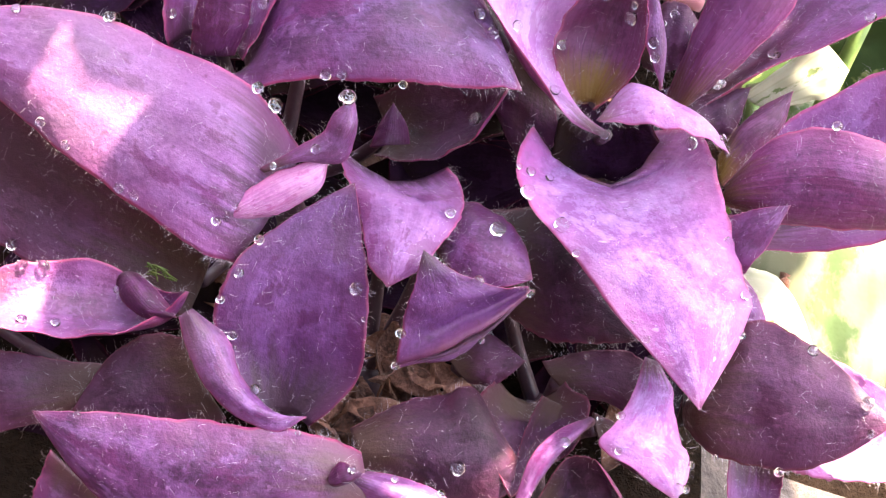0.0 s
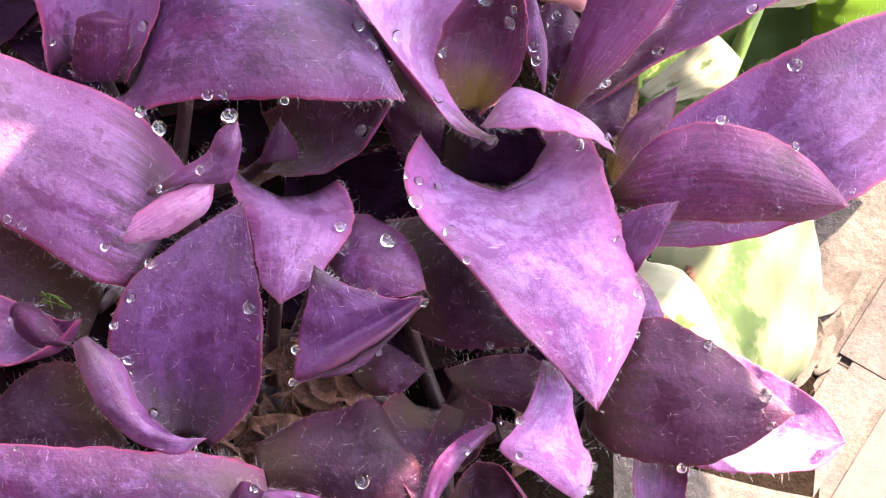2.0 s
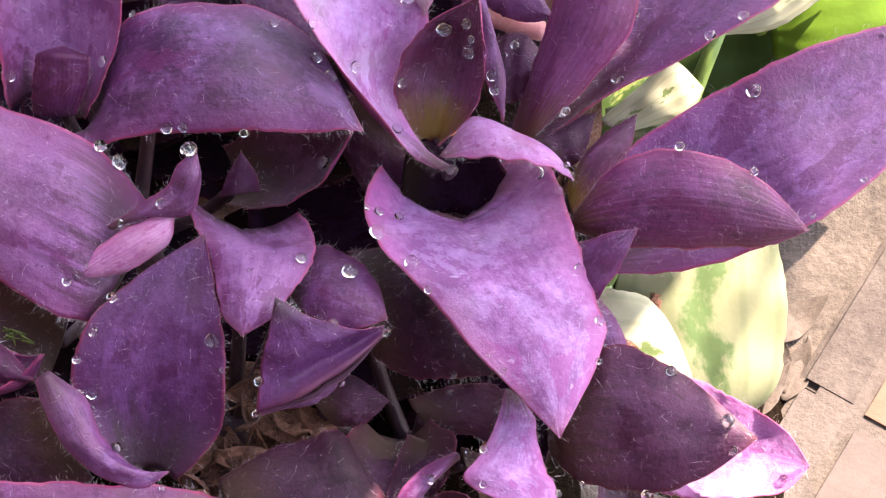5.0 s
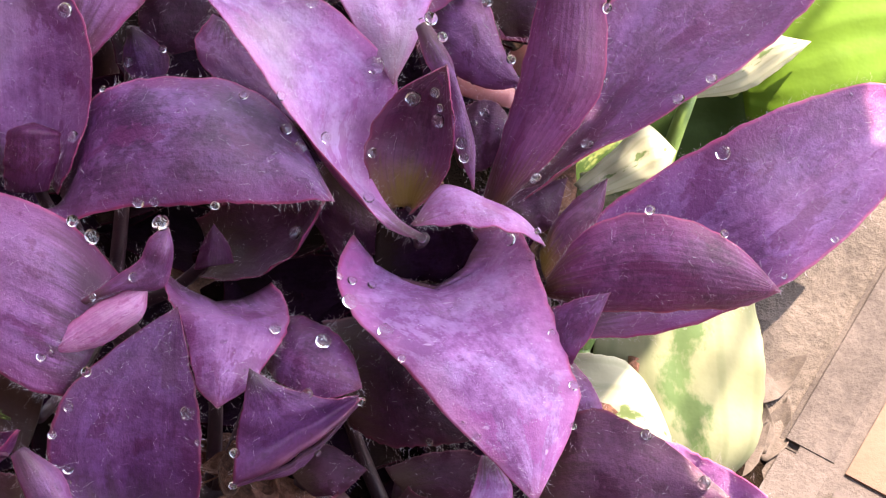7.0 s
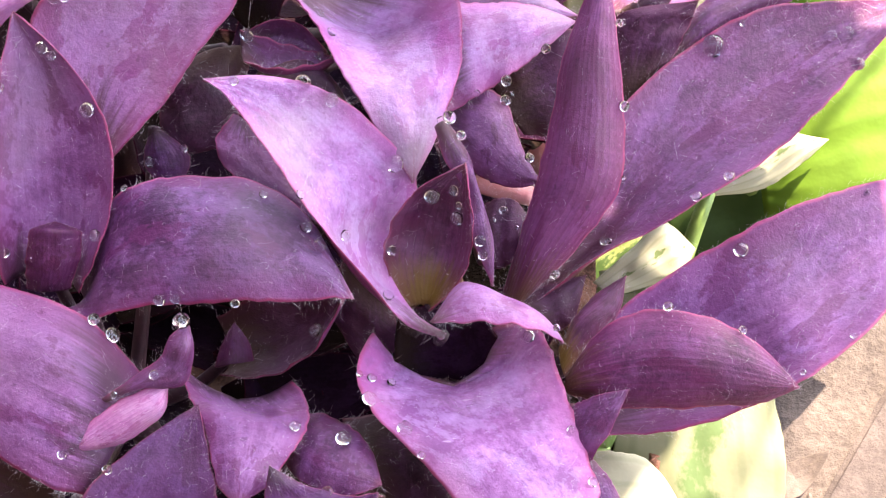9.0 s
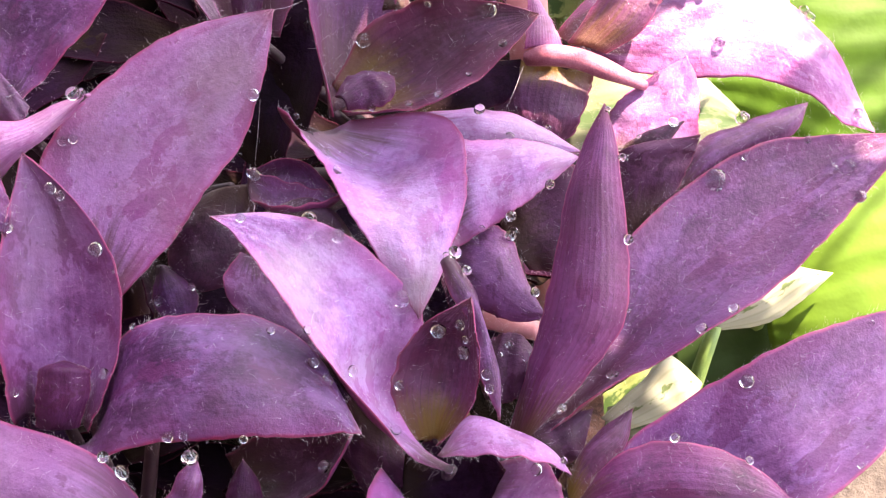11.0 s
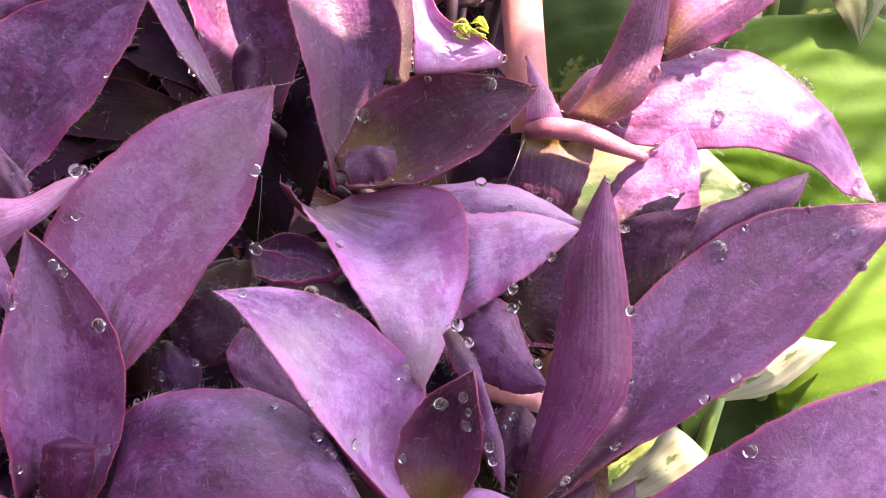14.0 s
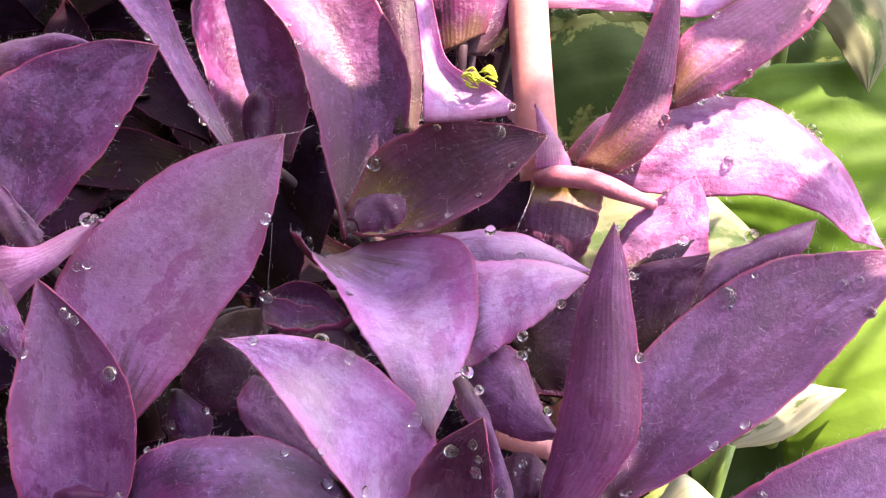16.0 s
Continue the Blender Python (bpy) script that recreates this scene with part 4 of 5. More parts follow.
leaf("north", "top", [(-39.6, 53.8, 159.0, 0.7, -2.2, -0.6, -2), (-33.1, 55.1, 159.6, 0.5, -2.9, -1.0, -3), (-27.8, 53.8, 159.0, 0.5, -2.1, -0.6, -2), (-24.9, 52.3, 157.6, 0.0, 0.0, 0.0, 0)], False)
leaf("north", "shadowed", [(-36.2, 45.9, 157.6, 1.6, -1.7, -0.9, 2), (-27.1, 45.2, 158.4, 1.0, -3.6, -1.9, 3), (-22.4, 42.7, 155.9, 0.4, -2.6, -1.4, 2), (-20.2, 41.3, 155.2, 0.0, 0.0, 0.0, 0)])
leaf("northwest", "shadowed", [(-44.4, 55.9, 153.9, -4.9, -0.6, -0.3, 2), (-47.9, 49.5, 151.6, -7.3, 0.7, 0.3, 3), (-50.8, 41.4, 147.3, -5.7, 2.0, 1.1, 2), (-54.7, 37.3, 145.1, -0.0, -0.0, -0.0, 0)])
leaf("centre", "soft", [(-39.6, 40.0, 153.4, -2.5, 0.8, 1.5, 1), (-39.2, 34.4, 150.4, -6.3, 1.8, 2.1, 2), (-35.5, 29.1, 147.6, -6.7, 1.5, 1.9, 2), (-26.2, 23.6, 143.5, -0.0, -0.0, -0.0, 0)])
leaf("west", "dusk", [(-57.6, 41.9, 148.7, -0.7, -0.2, -0.1, 1), (-54.9, 36.1, 145.6, -4.2, -0.7, -0.4, 2), (-53.6, 30.6, 142.7, -0.0, -0.0, -0.0, 0)])
leaf("east", "soft", [(22.1, -5.0, 126.0, 3.1, -4.8, -2.6, -4), (32.5, -0.5, 129.0, 5.1, -9.8, -3.5, -6), (45.8, 4.6, 134.5, 5.8, -12.9, -3.5, -6), (58.1, 9.5, 139.4, 4.4, -14.6, -2.1, -5), (71.3, 18.2, 138.9, 3.5, -12.8, -2.8, -4), (83.7, 27.1, 138.0, 2.6, -8.4, -1.6, -3), (96.5, 34.0, 135.4, 0.0, 0.0, 0.0, 0)])
leaf("east", "under", [(18.9, -5.3, 134.9, 0.2, -1.5, -0.8, 2), (25.6, -5.1, 140.7, 1.0, -5.5, -4.1, 5), (35.1, -4.8, 143.7, 1.6, -7.1, -5.5, 6), (45.0, -6.1, 145.3, 1.6, -6.3, -5.1, 6), (52.9, -8.1, 144.8, 0.6, -4.3, -3.4, 4), (60.1, -9.9, 142.6, 0.0, 0.0, 0.0, 0)])
leaf("east", "top", [(18.6, -17.5, 135.0, 1.6, -5.0, -1.6, 1.5), (22.2, -16.6, 140.0, 1.2, -4.6, -1.4, 1.5), (25.8, -14.8, 143.5, 0.7, -2.9, -0.9, 1), (29.5, -11.9, 146.0, 0.0, 0.0, 0.0, 0)])
leaf("east", "olive", [(18.4, 1.6, 131.2, 0.5, -2.9, -1.0, 2), (23.9, 7.6, 135.6, 1.2, -3.4, -0.1, 3), (28.2, 11.5, 137.6, 0.9, -2.3, -0.6, 2), (30.2, 14.7, 139.9, 0.0, 0.0, 0.0, 0)])
leaf("centre", "shadowed", [(11.3, 11.4, 129.1, 3.7, -2.9, -0.4, 2), (17.7, 13.6, 130.8, 2.7, -3.2, -1.2, 2), (23.2, 18.3, 133.9, 0.0, 0.0, 0.0, 0)])
leaf("north", "waxy", [(-10.1, 117.1, 186.4, -1.7, 0.0, 0.0, -1), (-8.5, 105.2, 182.4, -1.8, 0.5, 0.3, -1), (-6.4, 95.1, 179.2, -2.9, 0.4, 0.2, -2), (-2.2, 89.5, 177.4, -7.0, -0.1, -0.0, -2), (-0.8, 86.3, 176.8, -8.5, -0.4, -0.2, -1), (-1.2, 84.2, 175.7, -8.1, -0.4, -0.2, 1)], False)
leaf("north", "shadowed", [(-13.7, 90.7, 163.3, 2.8, -0.1, -0.0, 2), (-13.0, 103.5, 167.9, 3.2, -0.6, -0.3, 2), (-14.1, 115.6, 172.0, 4.2, -0.1, -0.1, 2), (-14.2, 127.3, 176.0, 4.0, -0.1, -0.1, 2), (-14.6, 135.6, 180.4, 0.0, 0.0, 0.0, 0)])
leaf("north", "under", [(-1.7, 111.8, 165.5, 4.6, 1.9, 1.0, 2), (-1.2, 118.0, 168.8, 6.0, 0.9, 0.5, 3), (-1.2, 125.7, 172.9, 5.7, 0.4, 0.2, 3), (-1.0, 134.6, 177.6, 0.0, 0.0, 0.0, 0)])
leaf("north", "top", [(-0.6, 113.2, 160.5, 3.4, 0.6, -0.8, 2), (3.6, 119.8, 164.0, 5.2, 1.1, -0.6, 3), (8.4, 129.2, 167.9, 6.4, 0.9, 0.5, 3), (10.6, 142.2, 172.6, 0.0, 0.0, 0.0, 0)])
# Back leaves in the open gap, darkened in colour to read as shade.
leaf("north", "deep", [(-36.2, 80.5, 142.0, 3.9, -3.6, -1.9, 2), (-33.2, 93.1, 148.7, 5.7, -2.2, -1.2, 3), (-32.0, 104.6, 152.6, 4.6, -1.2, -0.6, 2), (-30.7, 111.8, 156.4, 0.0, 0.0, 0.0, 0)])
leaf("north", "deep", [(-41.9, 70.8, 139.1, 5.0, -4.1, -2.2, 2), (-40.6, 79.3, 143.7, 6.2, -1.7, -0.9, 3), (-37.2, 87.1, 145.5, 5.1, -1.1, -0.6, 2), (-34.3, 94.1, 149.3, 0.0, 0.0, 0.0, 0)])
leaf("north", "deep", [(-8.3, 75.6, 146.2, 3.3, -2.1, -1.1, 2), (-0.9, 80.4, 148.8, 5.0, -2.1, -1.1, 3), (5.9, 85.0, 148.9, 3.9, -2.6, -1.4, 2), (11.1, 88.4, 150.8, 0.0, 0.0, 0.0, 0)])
leaf("northeast", "shadowed", [(2.5, 24.4, 137.1, 0.4, -4.4, -2.4, 2), (7.3, 24.3, 139.3, 0.2, -5.8, -3.1, 3), (11.0, 24.8, 140.7, 0.2, -3.6, -1.9, 2), (12.8, 25.6, 141.2, 0.0, 0.0, 0.0, 0)])

bm = bmesh.new()
part("stem", smooth(tube(bm, spline([(0.0026, 0.0354, 0.1395), (0.0072, 0.0336, 0.1397), (0.0130, 0.0329, 0.1382)], 9), [0.0019] * 9, 10)), STEM_PINK, SHOOTS["northeast"], "orange-pink side stem")

# ---- neighbouring plants ----
GREENS = {
    "hosta": (HOSTA, "broad-leaved green plant with ribbed bright leaves beside the purple plant", "plant"),
    "ribbed": (RIBBED, "broad deep green plant with ribbed leaves in half shade", "plant"),
    "green": (GREEN, "low dull green plant in the shade of larger leaves", "plant"),
    "varieg": (VARIEGATED, "variegated plant with green leaves edged in cream", "plant"),
    "cream": (CREAM, "variegated plant with mostly cream-white leaves in sun", "plant"),
}
FEET = {
    "hosta": (0.057, 0.098),
    "ribbed": (0.066, 0.118),
    "green": (0.035, 0.119),
    "varieg": (0.054, 0.112),
    "cream": (0.029, 0.021),
}
CLUMPS = {}
for kind, (x, y) in FEET.items():
    CLUMPS[kind] = thing("garden_plant", (x, y, ground_height(x, y)), GREENS[kind][1], GREENS[kind][2])


def garden_leaf(kind, rows):
    """A leaf of a neighbouring plant on its stalk."""
    mat = GREENS[kind][0]
    grid, rear, n, s = blade(rows, 30, 21, 0.0006, 0.0012, leaf_rng)
    part("leaf", blade_mesh(grid, rear, s), (mat, mat), CLUMPS[kind])
    root, foot = Vector(rear[0, 10]), CLUMPS[kind].location
    low = foot.lerp(root, 0.5) - Vector((0, 0, 0.012))
    bm = bmesh.new()
    line = spline([tuple(foot), tuple(low), tuple(root)], 8)
    part("stalk", smooth(tube(bm, line, np.linspace(0.0026, 0.0016, 8), 7)), STEM_GREEN, CLUMPS[kind])


garden_leaf("varieg", [(54.2, 37.1, 60.1, -10.9, -0.2, -0.1, 2), (50.8, 25.3, 54.9, -17.6, 0.1, 0.1, 3), (51.7, 11.5, 48.7, -17.4, -0.4, -0.2, 3), (54.6, 0.9, 43.1, -11.5, -0.3, -0.1, 3), (56.9, -5.6, 37.4, -0.0, -0.0, -0.0, 0)])
garden_leaf("cream", [(17.6, -24.8, 31.7, 2.2, -12.3, -6.5, 2), (39.8, -24.5, 34.1, 0.5, -13.9, -7.4, 3), (55.0, -26.3, 33.1, -0.2, -11.8, -6.3, 3), (63.1, -25.4, 31.3, 0.0, 0.0, 0.0, 0)])
garden_leaf("cream", [(17.1, 3.0, 51.0, -2.1, -9.6, -5.1, 2), (32.3, 6.5, 52.8, 1.9, -11.6, -6.2, 3), (42.2, 5.7, 52.4, 1.5, -9.5, -5.1, 3), (50.0, 2.1, 46.0, 0.0, 0.0, 0.0, 0)])
garden_leaf("ribbed", [(49.2, 124.4, 98.5, 0.3, -6.3, -3.3, 2), (63.7, 125.7, 101.5, 2.6, -21.1, -10.1, 4), (82.8, 121.1, 99.6, 2.8, -28.0, -14.3, 6), (99.8, 121.7, 99.9, 3.4, -24.7, -12.5, 5), (119.9, 120.7, 98.8, 0.0, 0.0, 0.0, 0)])
garden_leaf("hosta", [(64.0, 72.1, 83.2, 0.8, -8.1, -4.3, 2), (76.6, 74.6, 87.9, 0.6, -19.4, -9.2, 4), (93.2, 78.0, 89.7, 1.1, -20.0, -9.5, 5), (112.7, 76.9, 88.0, 0.0, 0.0, 0.0, 0)])
garden_leaf("cream", [(51.8, 62.7, 91.8, 0.5, -1.1, -0.6, 1), (61.2, 66.3, 93.7, 1.9, -3.3, -1.8, 2), (70.4, 71.1, 96.3, 2.6, -2.3, -1.2, 2), (77.2, 72.7, 96.0, 0.0, 0.0, 0.0, 0)])
garden_leaf("green", [(45.7, 69.0, 63.5, 1.6, -7.2, -3.8, 2), (58.9, 71.8, 67.2, 0.7, -11.3, -6.0, 3), (72.1, 73.2, 67.9, 0.1, -9.7, -5.1, 3), (80.5, 75.4, 66.8, 0.0, 0.0, 0.0, 0)])
garden_leaf("cream", [(29.7, 44.4, 82.1, 2.4, -1.3, -0.7, 1), (38.3, 48.4, 85.3, 2.6, -3.3, -1.7, 2), (44.7, 51.8, 87.1, 1.9, -4.7, -2.5, 2), (48.8, 51.9, 86.1, 0.0, 0.0, 0.0, 0)])
garden_leaf("green", [(26.5, 57.6, 51.7, 1.2, -6.7, -3.6, 2), (38.4, 62.6, 55.5, 1.8, -7.8, -4.1, 3), (51.0, 68.1, 58.4, 1.8, -6.7, -3.6, 3), (59.3, 70.8, 58.7, 0.0, 0.0, 0.0, 0)])
garden_leaf("green", [(15.0, 161.8, 92.4, 0.2, -12.0, -6.4, 2), (28.3, 163.7, 95.6, 0.2, -12.6, -6.7, 3), (38.9, 164.6, 96.1, 0.2, -10.2, -5.4, 3), (47.7, 166.8, 95.1, 0.0, 0.0, 0.0, 0)])
garden_leaf("varieg", [(72.1, 162.5, 126.8, -2.0, -2.8, -1.5, 2), (85.1, 155.9, 125.5, -6.3, -5.3, -2.8, 3), (89.0, 147.4, 121.0, -6.1, -3.4, -1.8, 2), (87.4, 139.3, 114.4, 0.0, 0.0, 0.0, 0)])
garden_leaf("varieg", [(56.7, 151.9, 98.4, 0.8, -4.4, -2.4, 2), (66.2, 154.8, 101.1, 1.0, -5.9, -3.1, 2), (74.1, 154.7, 99.9, 0.0, 0.0, 0.0, 0)])
garden_leaf("varieg", [(21.3, 108.7, 102.7, 0.9, -7.8, -4.1, 2), (31.3, 109.1, 102.9, 0.9, -9.4, -5.0, 2), (51.1, 109.4, 103.0, 0.8, -9.2, -4.9, 2), (62.3, 108.9, 100.5, 0.0, 0.0, 0.0, 0)])
garden_leaf("green", [(67.8, 173.5, 90.7, -1.1, -8.5, -4.5, 2), (82.7, 176.7, 93.5, 0.0, -11.6, -6.2, 3), (100.7, 175.6, 92.9, 0.6, -12.2, -6.5, 3), (118.3, 175.7, 91.9, 0.0, 0.0, 0.0, 0)])
garden_leaf("varieg", [(90.4, 158.0, 106.2, 0.7, -4.1, -2.2, 2), (98.3, 154.9, 104.6, -0.4, -7.0, -3.7, 2), (108.4, 152.2, 103.2, 0.0, 0.0, 0.0, 0)])
garden_leaf("green", [(17.1, 184.7, 104.5, 0.3, -11.0, -5.8, 2), (33.2, 185.8, 107.4, 0.2, -11.5, -6.1, 3), (52.3, 182.3, 105.5, -0.5, -10.9, -5.8, 3), (67.1, 182.0, 103.1, 0.0, 0.0, 0.0, 0)])
garden_leaf("green", [(39.1, 70.2, 50.5, 0.9, -7.8, -4.1, 2), (51.5, 72.2, 53.8, 2.2, -9.4, -5.0, 3), (65.3, 74.8, 55.2, 2.2, -9.4, -5.0, 3), (77.4, 78.8, 55.1, 0.0, 0.0, 0.0, 0)])
garden_leaf("varieg", [(30.5, 53.4, 64.2, 0.9, -4.4, -2.3, 2), (38.8, 53.4, 65.4, 0.6, -4.9, -2.6, 2), (50.5, 53.4, 64.2, 0.0, 0.0, 0.0, 0)])

garden_leaf("cream", [(34.0, -6.0, 47.0, 7.0, 2.0, 1.0, 2), (28.0, -24.0, 46.0, 15.0, 3.0, 0.0, 3), (24.0, -48.0, 44.0, 15.0, 2.0, 0.0, 3), (20.0, -80.0, 39.0, 0.0, 0.0, 0.0, 0)])

# ---- pink stem ----
pink = thing("purple_plant", (0.0175, 0.0916, 0.0567), "thick salmon-pink stem with purple leaves above and below", "plant", "shoots of the purple plant")
bm = bmesh.new()
line = spline([(0.0123, 0.1572, 0.1851), (0.0114, 0.1308, 0.1711), (0.0119, 0.1128, 0.1603), (0.0128, 0.0976, 0.1500), (0.0135, 0.0876, 0.1368), (0.0175, 0.0916, 0.0567)], 26)
part("stem", smooth(tube(bm, line, np.interp(np.linspace(0, 1, 26), [0, 0.5, 0.7, 1], [0.0042, 0.0041, 0.0046, 0.0043]), 18)), STEM_PINK, pink, "salmon-pink smooth stem")
bm = bmesh.new()
line = spline([(0.0125, 0.0873, 0.1524), (0.0161, 0.0859, 0.1551), (0.0221, 0.0845, 0.1555), (0.0288, 0.0834, 0.1526), (0.0355, 0.0839, 0.1473)], 16)
part("leaf_sheath", smooth(tube(bm, line, np.interp(np.linspace(0, 1, 16), [0, 0.15, 0.6, 1], [0.0016, 0.0022, 0.0021, 0.0010]), 12)), SHEATH, pink, "speckled pink rolled sheath")

# ---- paving and litter ----
pave_rng = random.Random(3)
pavement = thing("pavement", (0.3, 0, 0), "worn pinkish stone slabs and bricks with soil joints", "paving", kind="structure")


def slab(along, across, length, width, z, name, mat):
    """A worn slab with a soft upper edge, laid along the slanting edge of the path."""
    bm = bmesh.new()
    bmesh.ops.create_cube(bm, size=1, matrix=Matrix.LocRotScale((length / 2, width / 2, -0.02), None, (length, width, 0.04)))
    bmesh.ops.bevel(bm, geom=bm.edges[:], offset=0.0015, segments=2, affect="EDGES")
    turn = 1.03
    m = Matrix.Translation((0.0709, -0.0241, 0)) @ Matrix.Translation((0, 0, z)) @ Matrix.Rotation(turn, 4, "Z") @ Matrix.Translation((along, across - width, 0))
    m = m @ Euler((pave_rng.uniform(-0.001, 0.001), pave_rng.uniform(-0.001, 0.001), 0)).to_matrix().to_4x4()
    bmesh.ops.transform(bm, matrix=m, verts=bm.verts)
    return part(name, bm, mat, pavement)


for row in range(3):
    at = -0.62 + row * 0.017
    while at < 0.6:
        one = pave_rng.random() < 0.08
        length = 0.10 if one else pave_rng.uniform(0.16, 0.26)
        if row == 0 and at < 0.0 < at + length:
            length, one = 0.0275 - at, False
        elif row == 0 and 0.0 < at < 0.04:
            length, one = 0.062, True
        slab(at, -row * 0.216, length, 0.2145, 0.0330 + pave_rng.uniform(-0.0002, 0.0002), "brick" if one else "slab", BRICK if one else STONE)
        at += length + 0.0016
# a narrow worn kerb strip between the slabs and the bed
at = -0.3
while at < 0.4:
    length = pave_rng.uniform(0.05, 0.085)
    wide = pave_rng.uniform(0.0125, 0.0155)
    slab(at, wide + 0.0003, length, wide, 0.0327 + pave_rng.uniform(-0.0003, 0.0002), "kerb_stone", KERB)
    at += length + 0.0004
# the joints are filled with sandy soil to just below the surface
slab(-0.62, 0.0115, 1.2, 0.64, 0.0316, "joint_sand", KERB)


def litter_leaf(x, y, z, size, turn, mat, label, curl=1.0):
    """A dry curled leaf on the ground."""
    rng = np.random.default_rng(int(abs(x * 9e4) + abs(y * 7e4)))
    c, sn = math.cos(turn), math.sin(turn)
    rows = []
    for u, w in ((0, 0.04), (0.3, 0.2), (0.6, 0.17), (1, 0.01)):
        rows.append((1000 * x + c * size * (u - 0.5), 1000 * y + sn * size * (u - 0.5), 1000 * z + rng.uniform(0, 3) * curl, sn * size * w, -c * size * w, rng.uniform(-1.5, 1.5) * curl, rng.uniform(-4, 3) * curl))
    grid, rear, n, s = blade(rows, 14, 9, 0.0004, 0.002, rng)
    ob = part("dry_leaf", blade_mesh(grid, rear, s), (mat, mat), None)
    ob.data.transform(Matrix.Translation((-x, -y, -z)))
    ob.location = (x, y, z)
    return tagged(ob, label, "dry leaf", "fallen dry leaves")


lit = random.Random(8)
for k in range(80):
    x, y = -0.0405 + lit.gauss(0, 0.006), -0.0400 + lit.gauss(0, 0.011)
    litter_leaf(x, y, ground_height(x, y) + 0.006 + 0.036 * lit.random(), lit.uniform(7, 15), lit.uniform(0, 6.28), LITTER, "shrivelled brown leaf in a heap between the shoots")
for k in range(18):
    x, y = lit.uniform(-0.09, 0.05), lit.uniform(-0.07, 0.12)
    litter_leaf(x, y, ground_height(x, y) + 0.004, lit.uniform(14, 34), lit.uniform(0, 6.28), LITTER, "shrivelled brown leaf on the dark soil")
for k in range(16):
    x, y = lit.uniform(0.054, 0.074), lit.uniform(0.0, 0.09)
    litter_leaf(x, y, ground_height(x, y) + 0.0008, lit.uniform(14, 26), lit.uniform(0.4, 1.7), GREY_LITTER, "dry greyish brown leaf beside the paving", 0.35)

fibres = thing("dry_fibres", (-0.0405, -0.0400, ground_height(-0.0405, -0.0400)), "tangled brown root fibres among shrivelled leaves", "fibres", kind="stuff")
bm = bmesh.new()
for k in range(70):
    x, y = -0.0405 + lit.gauss(0, 0.006), -0.0400 + lit.gauss(0, 0.012)
    at = Vector((x, y, ground_height(x, y) + 0.010 + 0.024 * lit.random()))
    way = Vector((lit.gauss(0, 1), lit.gauss(0, 1), lit.gauss(0, 0.5))).normalized() * lit.uniform(0.004, 0.010)
    bow = Vector((lit.gauss(0, 1), lit.gauss(0, 1), lit.gauss(0, 1))) * 0.003
    tube(bm, spline([tuple(at - way), tuple(at + bow), tuple(at + way)], 7), np.linspace(0.00035, 0.0001, 7) * lit.uniform(0.5, 1.4), 5)
part("fibre", smooth(bm), LITTER, fibres)

# ---- unseen shrub added to cast the shade on most of the purple plant ----
shrub = thing("shrub", (0.50, 0.50, 0.0), "unseen leafy shrub added to shade the bed", "shrub")
bm = bmesh.new()
MAST = [(0.50, 0.50, -0.01), (0.50, 0.49, 0.20), (0.46, 0.45, 0.38), (0.34, 0.34, 0.47), (0.20, 0.21, 0.44)]
part("branch", smooth(tube(bm, spline(MAST, 20), np.linspace(0.012, 0.004, 20), 9)), STEM_GREEN, shrub)
# Leaf places chosen to give the wanted pattern of sun and shade.
SHADE = [
    (0.047, 0.114, 32, 0.65),
    (0.022, 0.095, 22, 1.2),
    (-0.047, -0.049, 66, 1.2),
    (-0.060, 0.158, 62, 0.4),
    (-0.078, 0.138, 60, 2.2),
    (-0.090, 0.172, 66, 1.0),
    (0.082, 0.176, 62, 0.9),
    (0.106, 0.170, 56, 2.4),
    (-0.077, -0.054, 67, 1.9),
    (0.022, -0.038, 82, 1.9),
    (-0.022, -0.020, 84, 0.7),
    (-0.063, -0.019, 84, 0.8),
    (-0.021, -0.007, 78, 1.5),
    (-0.120, 0.004, 38, 1.1),
    (0.040, 0.007, 84, 2.7),
    (0.070, 0.010, 74, 2.4),
    (-0.069, 0.012, 82, 3.1),
    (-0.091, 0.022, 84, 2.5),
    (0.058, 0.026, 71, 2.2),
    (-0.060, 0.031, 78, 2.3),
    (-0.005, 0.033, 70, 2.5),
    (-0.007, 0.043, 85, 0.1),
    (-0.040, 0.051, 82, 2.3),
    (0.051, 0.053, 70, 0.2),
    (-0.064, 0.061, 75, 0.6),
    (-0.100, 0.070, 83, 2.1),
    (-0.095, 0.085, 71, 1.2),
    (0.000, 0.084, 28, 1.0),
    (0.050, 0.186, 84, 0.4),
    (-0.072, 0.136, 64, 0.2),
    (-0.045, 0.202, 88, 1.0),
    (-0.066, 0.248, 88, 0.6),
]
for x, y, size, turn in SHADE:
    at = Vector((x, y, 0.14)) + SUN_WAY * 0.27
    c, sn = math.cos(turn), math.sin(turn)
    rows = [(1000 * at.x + c * size * (u - 0.5), 1000 * at.y + sn * size * (u - 0.5), 1000 * at.z - 8 * u * u, sn * size * w, -c * size * w, 0, 2) for u, w in ((0, 0.06), (0.3, 0.30), (0.65, 0.26), (1, 0.01))]
    grid, rear, n, s = blade(rows, 16, 9, 0.0006, 0.003, leaf_rng)
    part("leaf", blade_mesh(grid, rear, s), (GREEN, GREEN), shrub)
    bm = bmesh.new()
    part("stalk", smooth(tube(bm, spline([tuple(rear[0, 4]), tuple(Vector(rear[0, 4]).lerp(Vector(MAST[3]), 0.5) + Vector((0, 0, 0.02))), MAST[3]], 7), [0.0005] * 7, 6)), STEM_GREEN, shrub)

